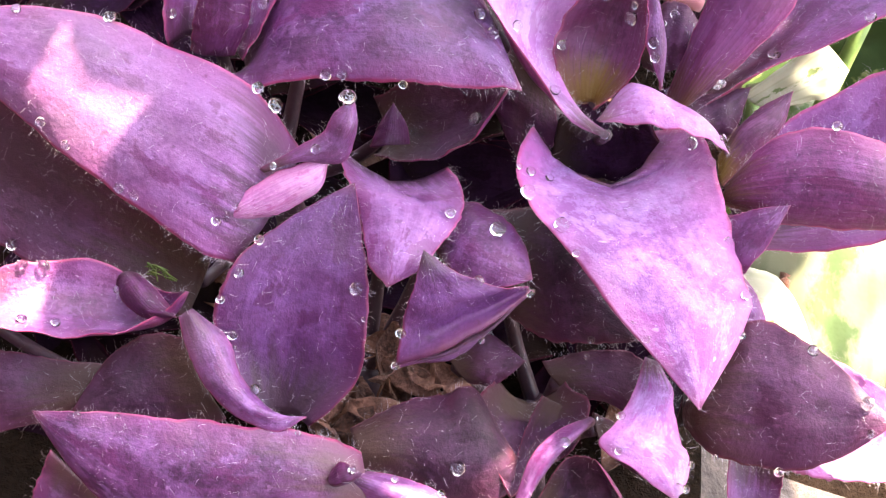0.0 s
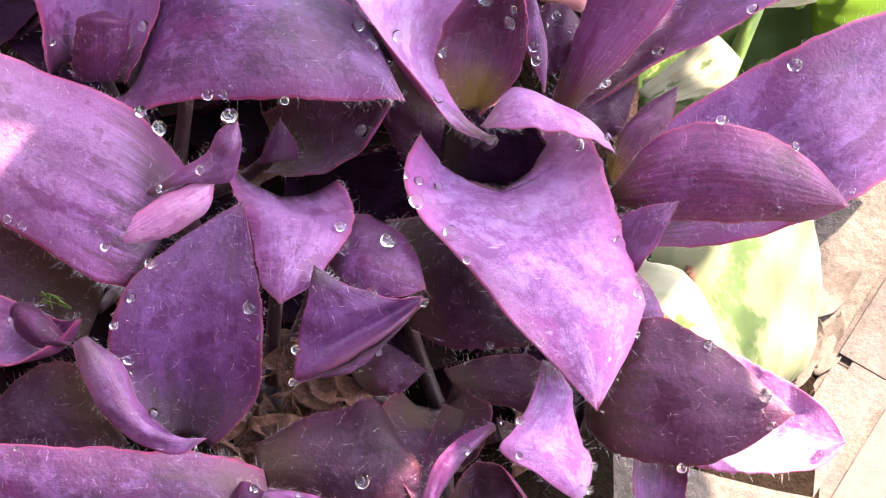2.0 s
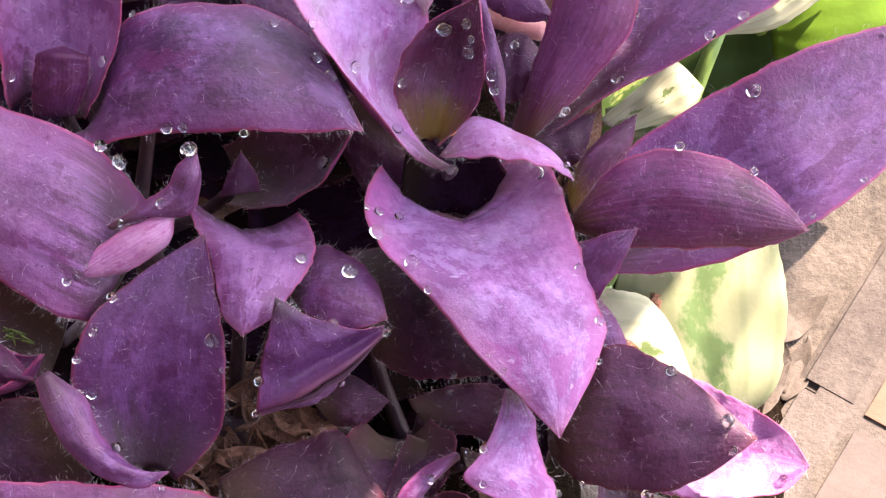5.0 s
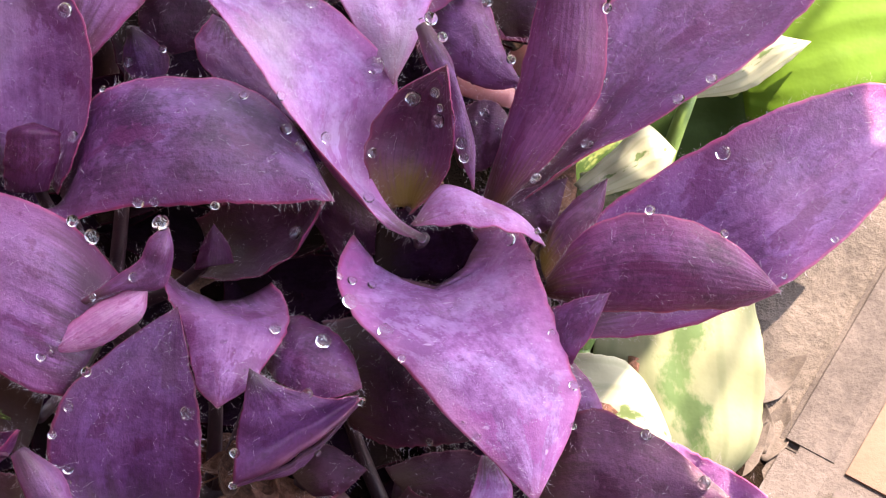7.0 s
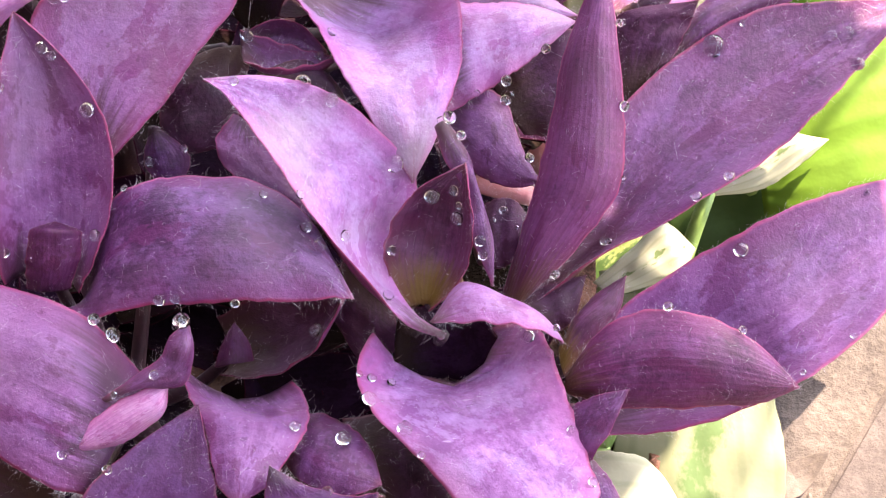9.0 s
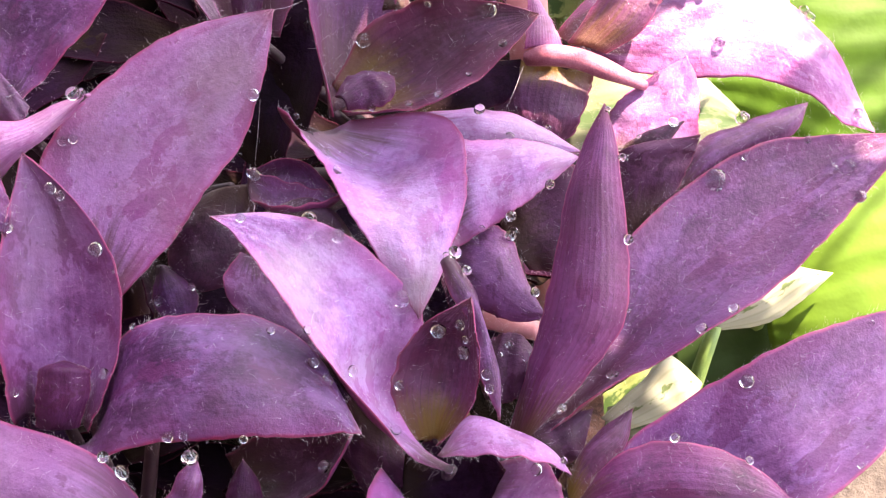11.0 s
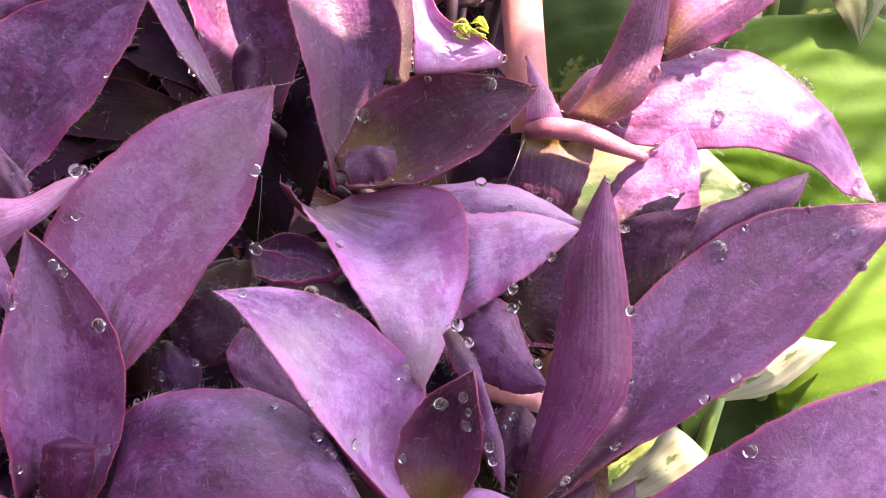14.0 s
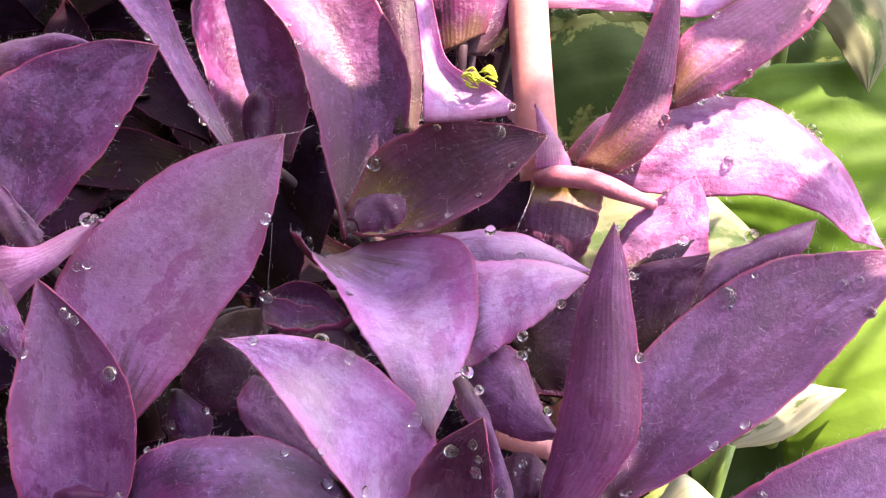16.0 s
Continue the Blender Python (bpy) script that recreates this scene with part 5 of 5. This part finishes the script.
# ---- spider threads and fluff ----
for a, b, sag in (((-0.0354, 0.0772, 0.1810), (-0.0307, 0.0877, 0.1708), 0.0005), ((-0.0375, 0.0605, 0.1756), (-0.0391, 0.0549, 0.1647), 0.0005), ((0.0116, 0.0842, 0.1542), (0.0079, 0.0713, 0.1575), 0.0005)):
    bm = bmesh.new()
    mid = (Vector(a) + Vector(b)) / 2 - Vector((0, 0, sag))
    thread = thing("spider_thread", a, "fine white spider thread strung between leaves", "thread")
    part("strand", tube(bm, spline([a, tuple(mid), b], 12), [0.000018] * 12, 5), HAIR, thread)
fluff_rng = random.Random(4)
for where, label, mat, count in (((0.0014, 0.0911, 0.1788), "tangle of yellow-green fibres caught on a purple leaf", MOSS, 24), ((-0.0815, -0.0252, 0.1232), "tuft of green moss between purple leaves", DULL_MOSS, 12)):
    fluff = thing("plant_fluff", where, label, "fluff")
    for k in range(count):
        c = Vector(where) + Vector((fluff_rng.uniform(-0.0024, 0.0024), fluff_rng.uniform(-0.0014, 0.0014), fluff_rng.uniform(0, 0.0012)))
        way = Vector((1, -0.45 + fluff_rng.uniform(-0.3, 0.3), -0.1)).normalized() * fluff_rng.uniform(0.0008, 0.0018)
        bow = Vector((fluff_rng.uniform(-1, 1), fluff_rng.uniform(-1, 1), fluff_rng.uniform(0, 1.5))) * 0.001
        bm = bmesh.new()
        part("fibre", smooth(tube(bm, spline([tuple(c - way), tuple(c + bow), tuple(c + way)], 9), np.interp(np.linspace(0, 1, 9), [0, 0.5, 1], [0.00008, 0.00026, 0.00008]), 6)), mat, fluff)

# ---- inner leaves with gap shade in their colour, unseen outer leaves to block light ----
deep_rng = random.Random(11)


def inner_leaf(kind, x, y, z, size, droop):
    shoot = min(BASES, key=lambda b: (BASES[b].xy - Vector((x, y))).length)
    turn = deep_rng.uniform(0, 6.28)
    c, sn = math.cos(turn), math.sin(turn)
    tilt = deep_rng.uniform(-0.3, 0.3)
    leaf(shoot, kind, [(1000 * x + c * size * u, 1000 * y + sn * size * u, 1000 * z - droop * u * u, sn * size * w, -c * size * w, size * w * tilt, -2) for u, w in ((-0.5, 0.08), (-0.2, 0.2), (0.15, 0.17), (0.5, 0.005))], False)


# Fillers below the canopy that carry the gap shade in their colour.
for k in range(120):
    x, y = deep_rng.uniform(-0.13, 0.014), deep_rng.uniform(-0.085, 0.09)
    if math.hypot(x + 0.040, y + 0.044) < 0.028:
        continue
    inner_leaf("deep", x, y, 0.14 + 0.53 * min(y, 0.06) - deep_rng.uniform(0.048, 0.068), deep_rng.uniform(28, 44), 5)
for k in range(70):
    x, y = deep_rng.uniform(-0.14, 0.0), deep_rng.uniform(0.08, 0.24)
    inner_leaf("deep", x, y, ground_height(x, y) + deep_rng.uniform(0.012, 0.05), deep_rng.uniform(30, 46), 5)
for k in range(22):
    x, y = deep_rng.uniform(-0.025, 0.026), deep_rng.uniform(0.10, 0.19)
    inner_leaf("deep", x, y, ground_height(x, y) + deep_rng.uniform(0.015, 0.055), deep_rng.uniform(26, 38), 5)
# Unseen skirt of leaves added to keep side light from under the canopy.
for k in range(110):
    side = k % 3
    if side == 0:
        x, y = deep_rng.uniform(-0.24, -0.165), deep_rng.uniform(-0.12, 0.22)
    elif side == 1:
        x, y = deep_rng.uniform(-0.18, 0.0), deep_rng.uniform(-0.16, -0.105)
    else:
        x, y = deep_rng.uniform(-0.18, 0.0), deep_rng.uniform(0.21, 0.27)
    inner_leaf("shadowed", x, y, 0.11 + 0.25 * max(min(y, 0.16), -0.1) + deep_rng.uniform(-0.05, 0.015), deep_rng.uniform(45, 70), 10)

# ---- water drops ----
BEADS = []
for k in range(4):
    ball = bmesh.new()
    bmesh.ops.create_icosphere(ball, subdivisions=4, radius=1)
    for v in ball.verts:
        swell = 1 + 0.10 * noise.noise(v.co * 0.9 + Vector((k * 5.1, 2, 1))) + 0.035 * noise.noise(v.co * 2.1 + Vector((k * 3.3, 7, 4)))
        v.co *= swell
        v.co.z *= 0.92 if v.co.z > 0 else 0.78
    BEADS.append(bpy.data.meshes.new("water_drop"))
    smooth(ball).to_mesh(BEADS[-1])
    ball.free()
    BEADS[-1].materials.append(WATER)
bead_rng = random.Random(21)


SKIN = np.concatenate(SURFACE)


def drops(rows):
    """Beads of water: the place on the leaf and its normal, and the radius, in mm. Each bead rests on the nearest leaf."""
    for x, y, z, nx, ny, nz, r in rows:
        n = Vector((nx, ny, nz)).normalized()
        at = np.array((x, y, z)) * 0.001
        near = SKIN[np.argmin(((SKIN[:, :3] - at) ** 2).sum(1))]
        up = near[3:] if near[3:] @ np.array(n) > 0 else -near[3:]
        gap = (at - near[:3]) @ up
        if abs(gap) < 0.0025:
            at = at - up * gap
        ob = new("water_drop", bead_rng.choice(BEADS))
        ob.location = Vector(at) + n * r * 0.0008
        ob.rotation_euler = (n.to_track_quat("Z", "Y") @ Euler((0, 0, bead_rng.uniform(0, 6.28))).to_quaternion()).to_euler()
        ob.scale = (r * 0.00116,) * 3
        tagged(ob, "clear round dew drop on a purple leaf", "water drop", "dew drops on the purple leaves")


drops([
    (-93.5, 11.9, 149.6, -0.01, 0.13, 0.99, 1.01),
    (-82.4, 13.9, 150.0, 0.79, -0.32, 0.52, 0.81),
    (-65.9, 15.5, 153.4, -0.80, -0.02, 0.60, 1.01),
    (-110.7, 12.8, 148.3, -0.12, 0.17, 0.98, 0.81),
    (-103.8, -6.2, 142.9, -0.39, -0.66, 0.65, 0.81),
    (-98.8, -9.9, 142.0, -0.39, -0.70, 0.60, 0.80),
    (-63.4, -1.1, 146.2, 0.81, -0.06, 0.59, 1.21),
    (-66.4, 0.4, 149.2, 0.63, -0.12, 0.77, 1.00),
    (-49.0, -3.6, 154.5, -0.25, 0.36, 0.90, 1.38),
    (-53.9, -11.3, 150.6, -0.08, -0.41, 0.91, 0.79),
    (-53.4, 2.4, 153.6, -0.27, -0.72, 0.64, 0.90),
    (-50.6, 2.1, 154.2, -0.24, -0.74, 0.63, 0.80),
    (-39.8, 0.8, 155.3, -0.03, -0.71, 0.70, 0.69),
])
drops([
    (-27.7, 13.1, 159.6, 0.24, 0.08, 0.97, 0.90),
    (-25.4, 9.8, 158.8, 0.41, 0.02, 0.91, 0.99),
    (-26.3, 5.9, 134.5, -0.81, 0.10, 0.58, 1.14),
    (-37.3, 6.8, 126.5, -0.44, -0.18, 0.88, 0.74),
    (-67.8, -19.3, 141.5, 0.27, -0.55, 0.79, 0.70),
    (-69.9, -21.1, 140.8, 0.16, -0.64, 0.76, 0.70),
    (-74.3, -20.4, 120.9, -0.24, -0.83, 0.51, 0.83),
    (-101.7, -28.3, 129.6, 0.23, -0.59, 0.77, 1.01),
    (-105.4, -28.7, 130.5, 0.27, -0.58, 0.77, 0.81),
    (-111.3, -17.3, 113.7, -0.19, -0.41, 0.89, 0.95),
    (-66.5, -28.8, 135.5, 0.30, -0.62, 0.72, 0.80),
    (-63.2, -23.5, 138.0, 0.26, -0.46, 0.85, 0.80),
    (-44.8, -29.9, 134.8, -0.32, -0.50, 0.81, 1.10),
])
drops([
    (-43.4, -34.4, 131.9, -0.37, -0.59, 0.72, 0.40),
    (-69.3, -33.2, 132.9, 0.34, -0.64, 0.69, 0.70),
    (-104.1, -39.3, 128.9, 0.11, 0.53, 0.84, 0.80),
    (-98.2, -38.9, 128.0, 0.05, 0.54, 0.84, 0.80),
    (-87.7, -31.8, 129.9, -0.94, -0.26, 0.21, 0.60),
    (-61.7, -49.0, 129.5, 0.74, 0.55, 0.39, 0.89),
    (-65.9, -42.7, 132.8, 0.84, 0.25, 0.49, 0.40),
    (-53.2, -54.8, 125.9, 0.25, -0.09, 0.96, 0.50),
    (-91.4, -56.4, 129.5, -0.09, -0.13, 0.99, 0.59),
    (-84.3, -56.1, 129.9, 0.00, -0.12, 0.99, 0.49),
    (-43.3, -60.5, 124.6, 0.40, 0.29, 0.87, 0.69),
    (-35.7, -59.7, 119.7, 0.23, 0.61, 0.76, 0.60),
    (-24.6, -53.1, 112.8, -0.07, -0.59, 0.80, 1.22),
])
drops([
    (-24.0, -28.0, 138.4, 0.33, -0.37, 0.87, 0.89),
    (-15.0, -27.1, 134.9, 0.51, -0.79, 0.35, 0.80),
    (-36.7, -36.3, 132.2, 0.03, -0.76, 0.65, 0.80),
    (-37.1, -40.7, 127.6, -0.15, -0.72, 0.68, 0.70),
    (-22.7, -33.9, 126.6, 0.67, -0.70, -0.25, 0.61),
    (-16.9, -12.8, 143.2, 0.50, 0.20, 0.85, 1.20),
    (-18.5, -6.9, 142.5, 0.67, 0.23, 0.71, 0.60),
    (-13.0, -6.9, 138.4, 0.40, 0.58, 0.71, 0.71),
    (-10.3, -18.5, 142.4, 0.06, 0.11, 0.99, 1.20),
    (-7.2, -22.8, 141.8, -0.05, -0.29, 0.96, 0.60),
    (-21.3, -18.2, 137.5, 0.06, 0.25, 0.97, 1.21),
    (-30.3, -15.7, 138.2, 0.45, 0.21, 0.87, 0.91),
    (-4.0, -0.3, 144.8, 0.38, -0.59, 0.71, 0.71),
])
drops([
    (12.7, 1.2, 141.5, -0.71, -0.33, 0.62, 1.02),
    (15.9, -3.0, 142.7, -0.55, -0.33, 0.77, 0.71),
    (19.1, -17.3, 140.0, 0.27, -0.07, 0.96, 0.70),
    (19.4, -12.6, 140.4, 0.12, -0.16, 0.98, 0.60),
    (22.6, -26.9, 138.9, 0.50, 0.01, 0.86, 0.80),
    (22.4, -34.0, 137.8, 0.59, -0.25, 0.76, 0.59),
    (6.1, -36.9, 139.6, -0.30, -0.45, 0.84, 0.69),
    (3.5, -34.6, 139.9, -0.28, -0.40, 0.87, 0.49),
    (-13.1, 14.4, 150.1, 0.62, -0.55, 0.56, 0.81),
    (-0.2, 18.5, 154.8, -0.80, -0.53, 0.28, 1.11),
    (3.4, 12.7, 156.3, -0.15, -0.59, 0.79, 0.90),
    (3.8, 10.8, 154.6, -0.12, -0.70, 0.71, 0.80),
    (7.8, 26.6, 143.1, -0.25, -0.05, 0.97, 0.73),
])
drops([
    (10.1, 23.3, 142.5, 0.23, -0.52, 0.82, 0.52),
    (27.8, 23.2, 136.8, -0.59, 0.52, 0.62, 0.63),
    (16.5, 16.1, 137.5, 0.58, -0.79, -0.20, 0.63),
    (36.9, 1.8, 150.0, -0.14, 0.20, 0.97, 0.80),
    (44.1, 28.9, 142.7, -0.38, 0.41, 0.83, 0.94),
    (35.8, -33.6, 132.3, 0.17, 0.05, 0.98, 0.90),
    (45.8, -41.8, 130.2, 0.15, -0.09, 0.99, 1.10),
    (46.9, -46.1, 128.4, 0.09, -0.65, 0.76, 0.70),
    (32.3, -51.4, 120.3, -0.23, -0.84, 0.49, 0.80),
    (21.4, -48.8, 118.4, -0.61, -0.75, 0.24, 0.51),
    (16.4, -52.3, 121.1, 0.85, -0.05, 0.53, 0.60),
    (13.8, -57.5, 122.4, 0.54, -0.44, 0.72, 0.99),
    (15.1, -56.8, 121.0, 0.86, -0.33, 0.39, 0.70),
])
drops([
    (3.3, -47.0, 127.4, -0.38, 0.25, 0.89, 0.70),
    (3.1, -53.2, 127.4, -0.12, -0.56, 0.82, 0.59),
    (0.5, -39.5, 106.6, 0.28, 0.27, 0.92, 0.63),
    (-6.4, -51.5, 124.1, 0.25, -0.08, 0.96, 0.80),
    (-2.8, -29.4, 111.6, -0.29, 0.13, 0.95, 0.52),
    (-2.4, -28.4, 118.4, -0.34, -0.77, 0.54, 0.62),
    (-27.3, -60.5, 117.3, 0.48, 0.36, 0.80, 0.60),
    (-21.3, 14.8, 154.6, 0.89, -0.28, 0.35, 0.91),
    (51.5, 20.8, 139.2, 0.11, -0.64, 0.76, 1.25),
    (49.5, -2.4, 149.2, 0.36, 0.23, 0.91, 0.70),
    (71.7, 3.4, 136.2, -0.13, 0.26, 0.96, 0.62),
    (62.0, -4.0, 136.6, -0.47, 0.25, 0.85, 0.51),
    (37.4, -49.5, 114.6, -0.19, -0.04, 0.98, 0.61),
])
drops([
    (41.9, -50.2, 115.3, -0.14, -0.03, 0.99, 0.61),
    (57.2, -47.6, 118.1, -0.33, -0.18, 0.93, 0.71),
    (-28.2, 33.9, 175.3, 0.40, -0.62, 0.67, 1.28),
    (-23.4, 32.9, 171.6, 0.34, -0.69, 0.64, 1.09),
    (-39.7, 30.8, 179.9, 0.29, -0.06, 0.96, 0.78),
    (-39.5, 53.2, 162.8, 0.21, -0.93, 0.30, 0.93),
    (-25.7, 50.1, 160.2, -0.54, -0.49, 0.68, 0.72),
    (-28.6, 15.2, 167.4, 0.75, 0.14, 0.64, 0.79),
    (-12.4, 27.7, 158.6, 0.37, -0.75, 0.54, 1.42),
    (-5.4, 21.8, 157.7, 0.09, -0.96, 0.25, 1.21),
    (-0.9, 21.6, 159.2, -0.63, -0.66, 0.41, 0.80),
    (-0.0, 19.5, 157.4, -0.78, -0.56, 0.27, 0.60),
    (-2.8, 32.9, 164.5, 0.65, 0.17, 0.74, 1.11),
])
drops([
    (-0.7, 29.7, 163.5, 0.74, 0.33, 0.58, 0.90),
    (8.0, 48.8, 154.2, 0.34, -0.71, 0.61, 0.94),
    (9.2, 53.4, 141.3, -0.23, -0.38, 0.90, 0.86),
    (12.1, 35.0, 148.0, 0.62, 0.05, 0.78, 0.83),
    (27.2, 23.7, 135.9, -0.57, 0.48, 0.66, 0.84),
    (16.9, 16.1, 138.7, 0.55, -0.83, -0.10, 0.83),
    (50.2, 33.3, 142.9, -0.31, 0.40, 0.86, 0.94),
    (47.6, 61.9, 145.7, 0.35, -0.55, 0.76, 1.93),
    (71.5, 66.9, 141.7, 0.09, -0.22, 0.97, 1.09),
    (74.9, 67.5, 141.6, -0.00, -0.15, 0.99, 1.09),
    (76.4, 59.5, 142.4, -0.25, 0.22, 0.94, 1.19),
    (-74.9, 44.6, 171.6, -0.47, -0.84, 0.28, 1.00),
    (-73.2, 43.3, 170.9, -0.56, -0.78, 0.27, 0.80),
])
drops([
    (-66.7, 34.9, 165.6, -0.67, -0.62, 0.40, 1.21),
    (-63.6, 30.3, 164.8, -0.72, -0.49, 0.48, 0.40),
    (-38.5, 7.1, 125.9, -0.43, -0.18, 0.89, 0.74),
    (-61.2, -13.2, 146.6, -0.63, -0.27, 0.73, 0.60),
    (-35.5, 19.3, 160.3, 0.25, 0.33, 0.91, 0.70),
    (-60.4, 23.3, 156.2, -0.38, 0.16, 0.91, 0.61),
    (-53.1, 41.9, 161.0, -0.44, -0.25, 0.86, 0.61),
    (-54.8, 40.2, 159.6, -0.46, -0.26, 0.85, 0.51),
    (29.2, 27.8, 152.9, 0.64, -0.56, 0.53, 0.41),
    (31.0, 64.2, 150.4, -0.49, -0.34, 0.80, 0.53),
    (53.8, 66.8, 146.5, 0.32, -0.57, 0.76, 0.65),
    (66.5, 71.8, 145.2, 0.25, -0.57, 0.78, 0.65),
    (6.0, 24.9, 142.4, -0.41, -0.20, 0.89, 0.52),
])
drops([
    (-71.1, 59.2, 178.5, -0.29, 0.48, 0.83, 1.21),
    (-69.9, 59.5, 178.7, -0.22, 0.67, 0.71, 0.81),
    (-73.2, 59.6, 165.7, 0.02, -0.66, 0.75, 0.83),
    (-38.1, 61.5, 175.1, -0.45, -0.30, 0.85, 1.02),
    (-53.0, 74.1, 176.5, -0.04, -0.55, 0.83, 0.62),
    (-67.4, 84.7, 176.1, -0.42, -0.17, 0.89, 0.62),
    (-51.0, 84.5, 176.7, -0.13, -0.34, 0.93, 0.93),
    (-53.4, 88.0, 177.8, -0.21, -0.44, 0.87, 0.62),
    (-51.4, 98.1, 171.7, 0.84, -0.08, 0.53, 0.53),
    (-36.2, 107.3, 178.0, 0.65, 0.25, 0.71, 0.74),
    (-34.2, 103.8, 176.9, 0.75, 0.08, 0.66, 0.74),
    (-32.2, 97.8, 169.4, -0.73, -0.42, 0.54, 0.64),
    (-31.2, 95.8, 152.5, 0.35, -0.25, 0.90, 0.99),
])
drops([
    (-19.4, 82.4, 165.5, 0.15, -0.80, 0.58, 1.27),
    (4.6, 84.8, 170.8, 0.12, -0.78, 0.61, 1.36),
    (7.5, 78.1, 168.3, -0.30, 0.11, 0.95, 0.73),
    (-6.7, 85.2, 172.7, -0.18, -0.93, 0.32, 0.63),
    (7.4, 85.9, 176.6, 0.22, -0.56, 0.80, 0.73),
    (-17.3, 62.2, 170.5, 0.08, -0.91, 0.41, 0.62),
    (-10.4, 66.7, 164.7, -0.25, 0.67, 0.70, 0.63),
    (-14.2, 66.9, 163.5, -0.15, 0.72, 0.68, 0.52),
    (1.0, 72.1, 166.9, -0.37, 0.29, 0.88, 0.52),
    (37.3, 95.4, 160.2, 0.77, -0.35, 0.53, 0.97),
    (38.5, 101.6, 162.3, 0.80, -0.35, 0.49, 0.65),
    (55.4, 108.5, 158.1, 0.40, -0.62, 0.67, 0.88),
    (49.3, 104.4, 157.0, 0.25, -0.77, 0.58, 0.66),
])
drops([
    (45.6, 103.1, 156.5, 0.16, -0.84, 0.52, 0.66),
    (67.9, 102.5, 146.1, 0.62, 0.41, 0.67, 1.00),
    (69.3, 101.6, 145.4, 0.62, 0.41, 0.67, 0.89),
    (71.8, 93.4, 145.8, 0.67, -0.13, 0.73, 1.22),
    (50.7, 92.1, 151.0, 0.04, -0.68, 0.74, 0.99),
    (38.0, 85.6, 148.5, -0.31, -0.17, 0.94, 0.66),
    (40.4, 73.3, 148.5, 0.11, 0.22, 0.97, 0.97),
    (54.5, 74.9, 146.5, -0.31, 0.72, 0.62, 1.30),
    (33.8, 70.8, 147.9, -0.46, 0.40, 0.79, 0.43),
    (28.1, 50.5, 169.2, 0.68, -0.26, 0.68, 0.71),
    (8.3, 65.6, 156.0, 0.04, -0.66, 0.75, 0.85),
    (2.7, 70.6, 156.9, 0.05, 0.38, 0.92, 0.96),
    (15.6, 68.6, 154.0, 0.50, 0.48, 0.72, 0.53),
])
drops([
    (-26.6, 58.2, 161.4, 0.64, 0.48, 0.60, 0.73),
    (-40.3, 56.0, 159.6, 0.26, -0.91, 0.32, 0.94),
    (8.1, 46.1, 150.7, 0.40, 0.14, 0.90, 0.94),
    (-85.0, 67.2, 171.6, 0.51, -0.10, 0.85, 0.51),
    (-84.9, 65.3, 171.0, 0.27, -0.40, 0.88, 0.51),
    (-82.8, 36.8, 169.8, 0.19, -0.53, 0.82, 0.90),
    (-85.8, 40.2, 172.2, 0.00, -0.50, 0.86, 0.80),
    (-85.4, 22.9, 160.3, 0.78, -0.36, 0.51, 0.60),
    (-61.9, 101.6, 182.3, -0.43, -0.54, 0.73, 0.63),
    (49.9, 121.3, 161.2, -0.18, 0.38, 0.91, 0.77),
    (68.9, 122.3, 160.5, 0.42, -0.40, 0.81, 0.67),
    (26.0, 58.4, 173.5, 0.56, -0.22, 0.80, 0.51),
])
drops([
    (-88.4, -16.5, 140.3, -0.28, -0.74, 0.61, 0.87),
    (-85.7, -17.8, 140.0, -0.26, -0.71, 0.65, 0.68),
    (-66.9, -37.3, 127.3, 0.30, -0.66, 0.69, 0.89),
    (-59.6, 14.3, 78.0, 0.10, -0.40, 0.91, 0.49),
    (-17.7, -10.9, 78.3, 0.09, 0.12, 0.99, 0.72),
    (16.3, -1.8, 149.8, 0.79, 0.11, 0.60, 0.62),
    (18.5, -5.9, 137.6, -0.87, 0.01, 0.48, 0.81),
    (-83.7, 131.0, 92.9, -0.34, 0.57, 0.75, 0.53),
    (-75.3, 59.2, 165.7, 0.16, -0.69, 0.70, 0.84),
    (-52.3, 37.8, 147.2, 0.59, 0.04, 0.81, 0.69),
    (-57.6, 35.7, 146.7, -0.52, -0.58, 0.63, 0.86),
    (-4.7, 67.5, 166.5, -0.24, 0.55, 0.80, 0.66),
    (-33.9, 80.2, 144.2, 0.42, -0.62, 0.66, 0.64),
])
drops([
    (-24.3, 51.5, 164.6, 0.69, 0.37, 0.62, 0.81),
    (15.2, 55.1, 155.4, 0.62, -0.72, 0.30, 0.89),
    (2.5, 46.4, 153.4, 0.20, -0.76, 0.62, 0.62),
    (78.3, 84.2, 136.7, 0.58, -0.39, 0.71, 0.89),
    (29.4, 37.9, 161.1, 0.65, -0.39, 0.65, 0.87),
    (76.0, 32.9, 139.1, 0.27, -0.49, 0.83, 0.53),
    (-70.9, -21.7, 140.6, 0.18, -0.63, 0.75, 0.72),
    (-4.0, 35.9, 159.6, 0.62, -0.46, 0.63, 0.77),
    (-13.5, 5.4, 148.3, 0.42, 0.31, 0.85, 0.87),
    (-16.6, -7.1, 140.6, 0.54, 0.27, 0.79, 0.75),
])
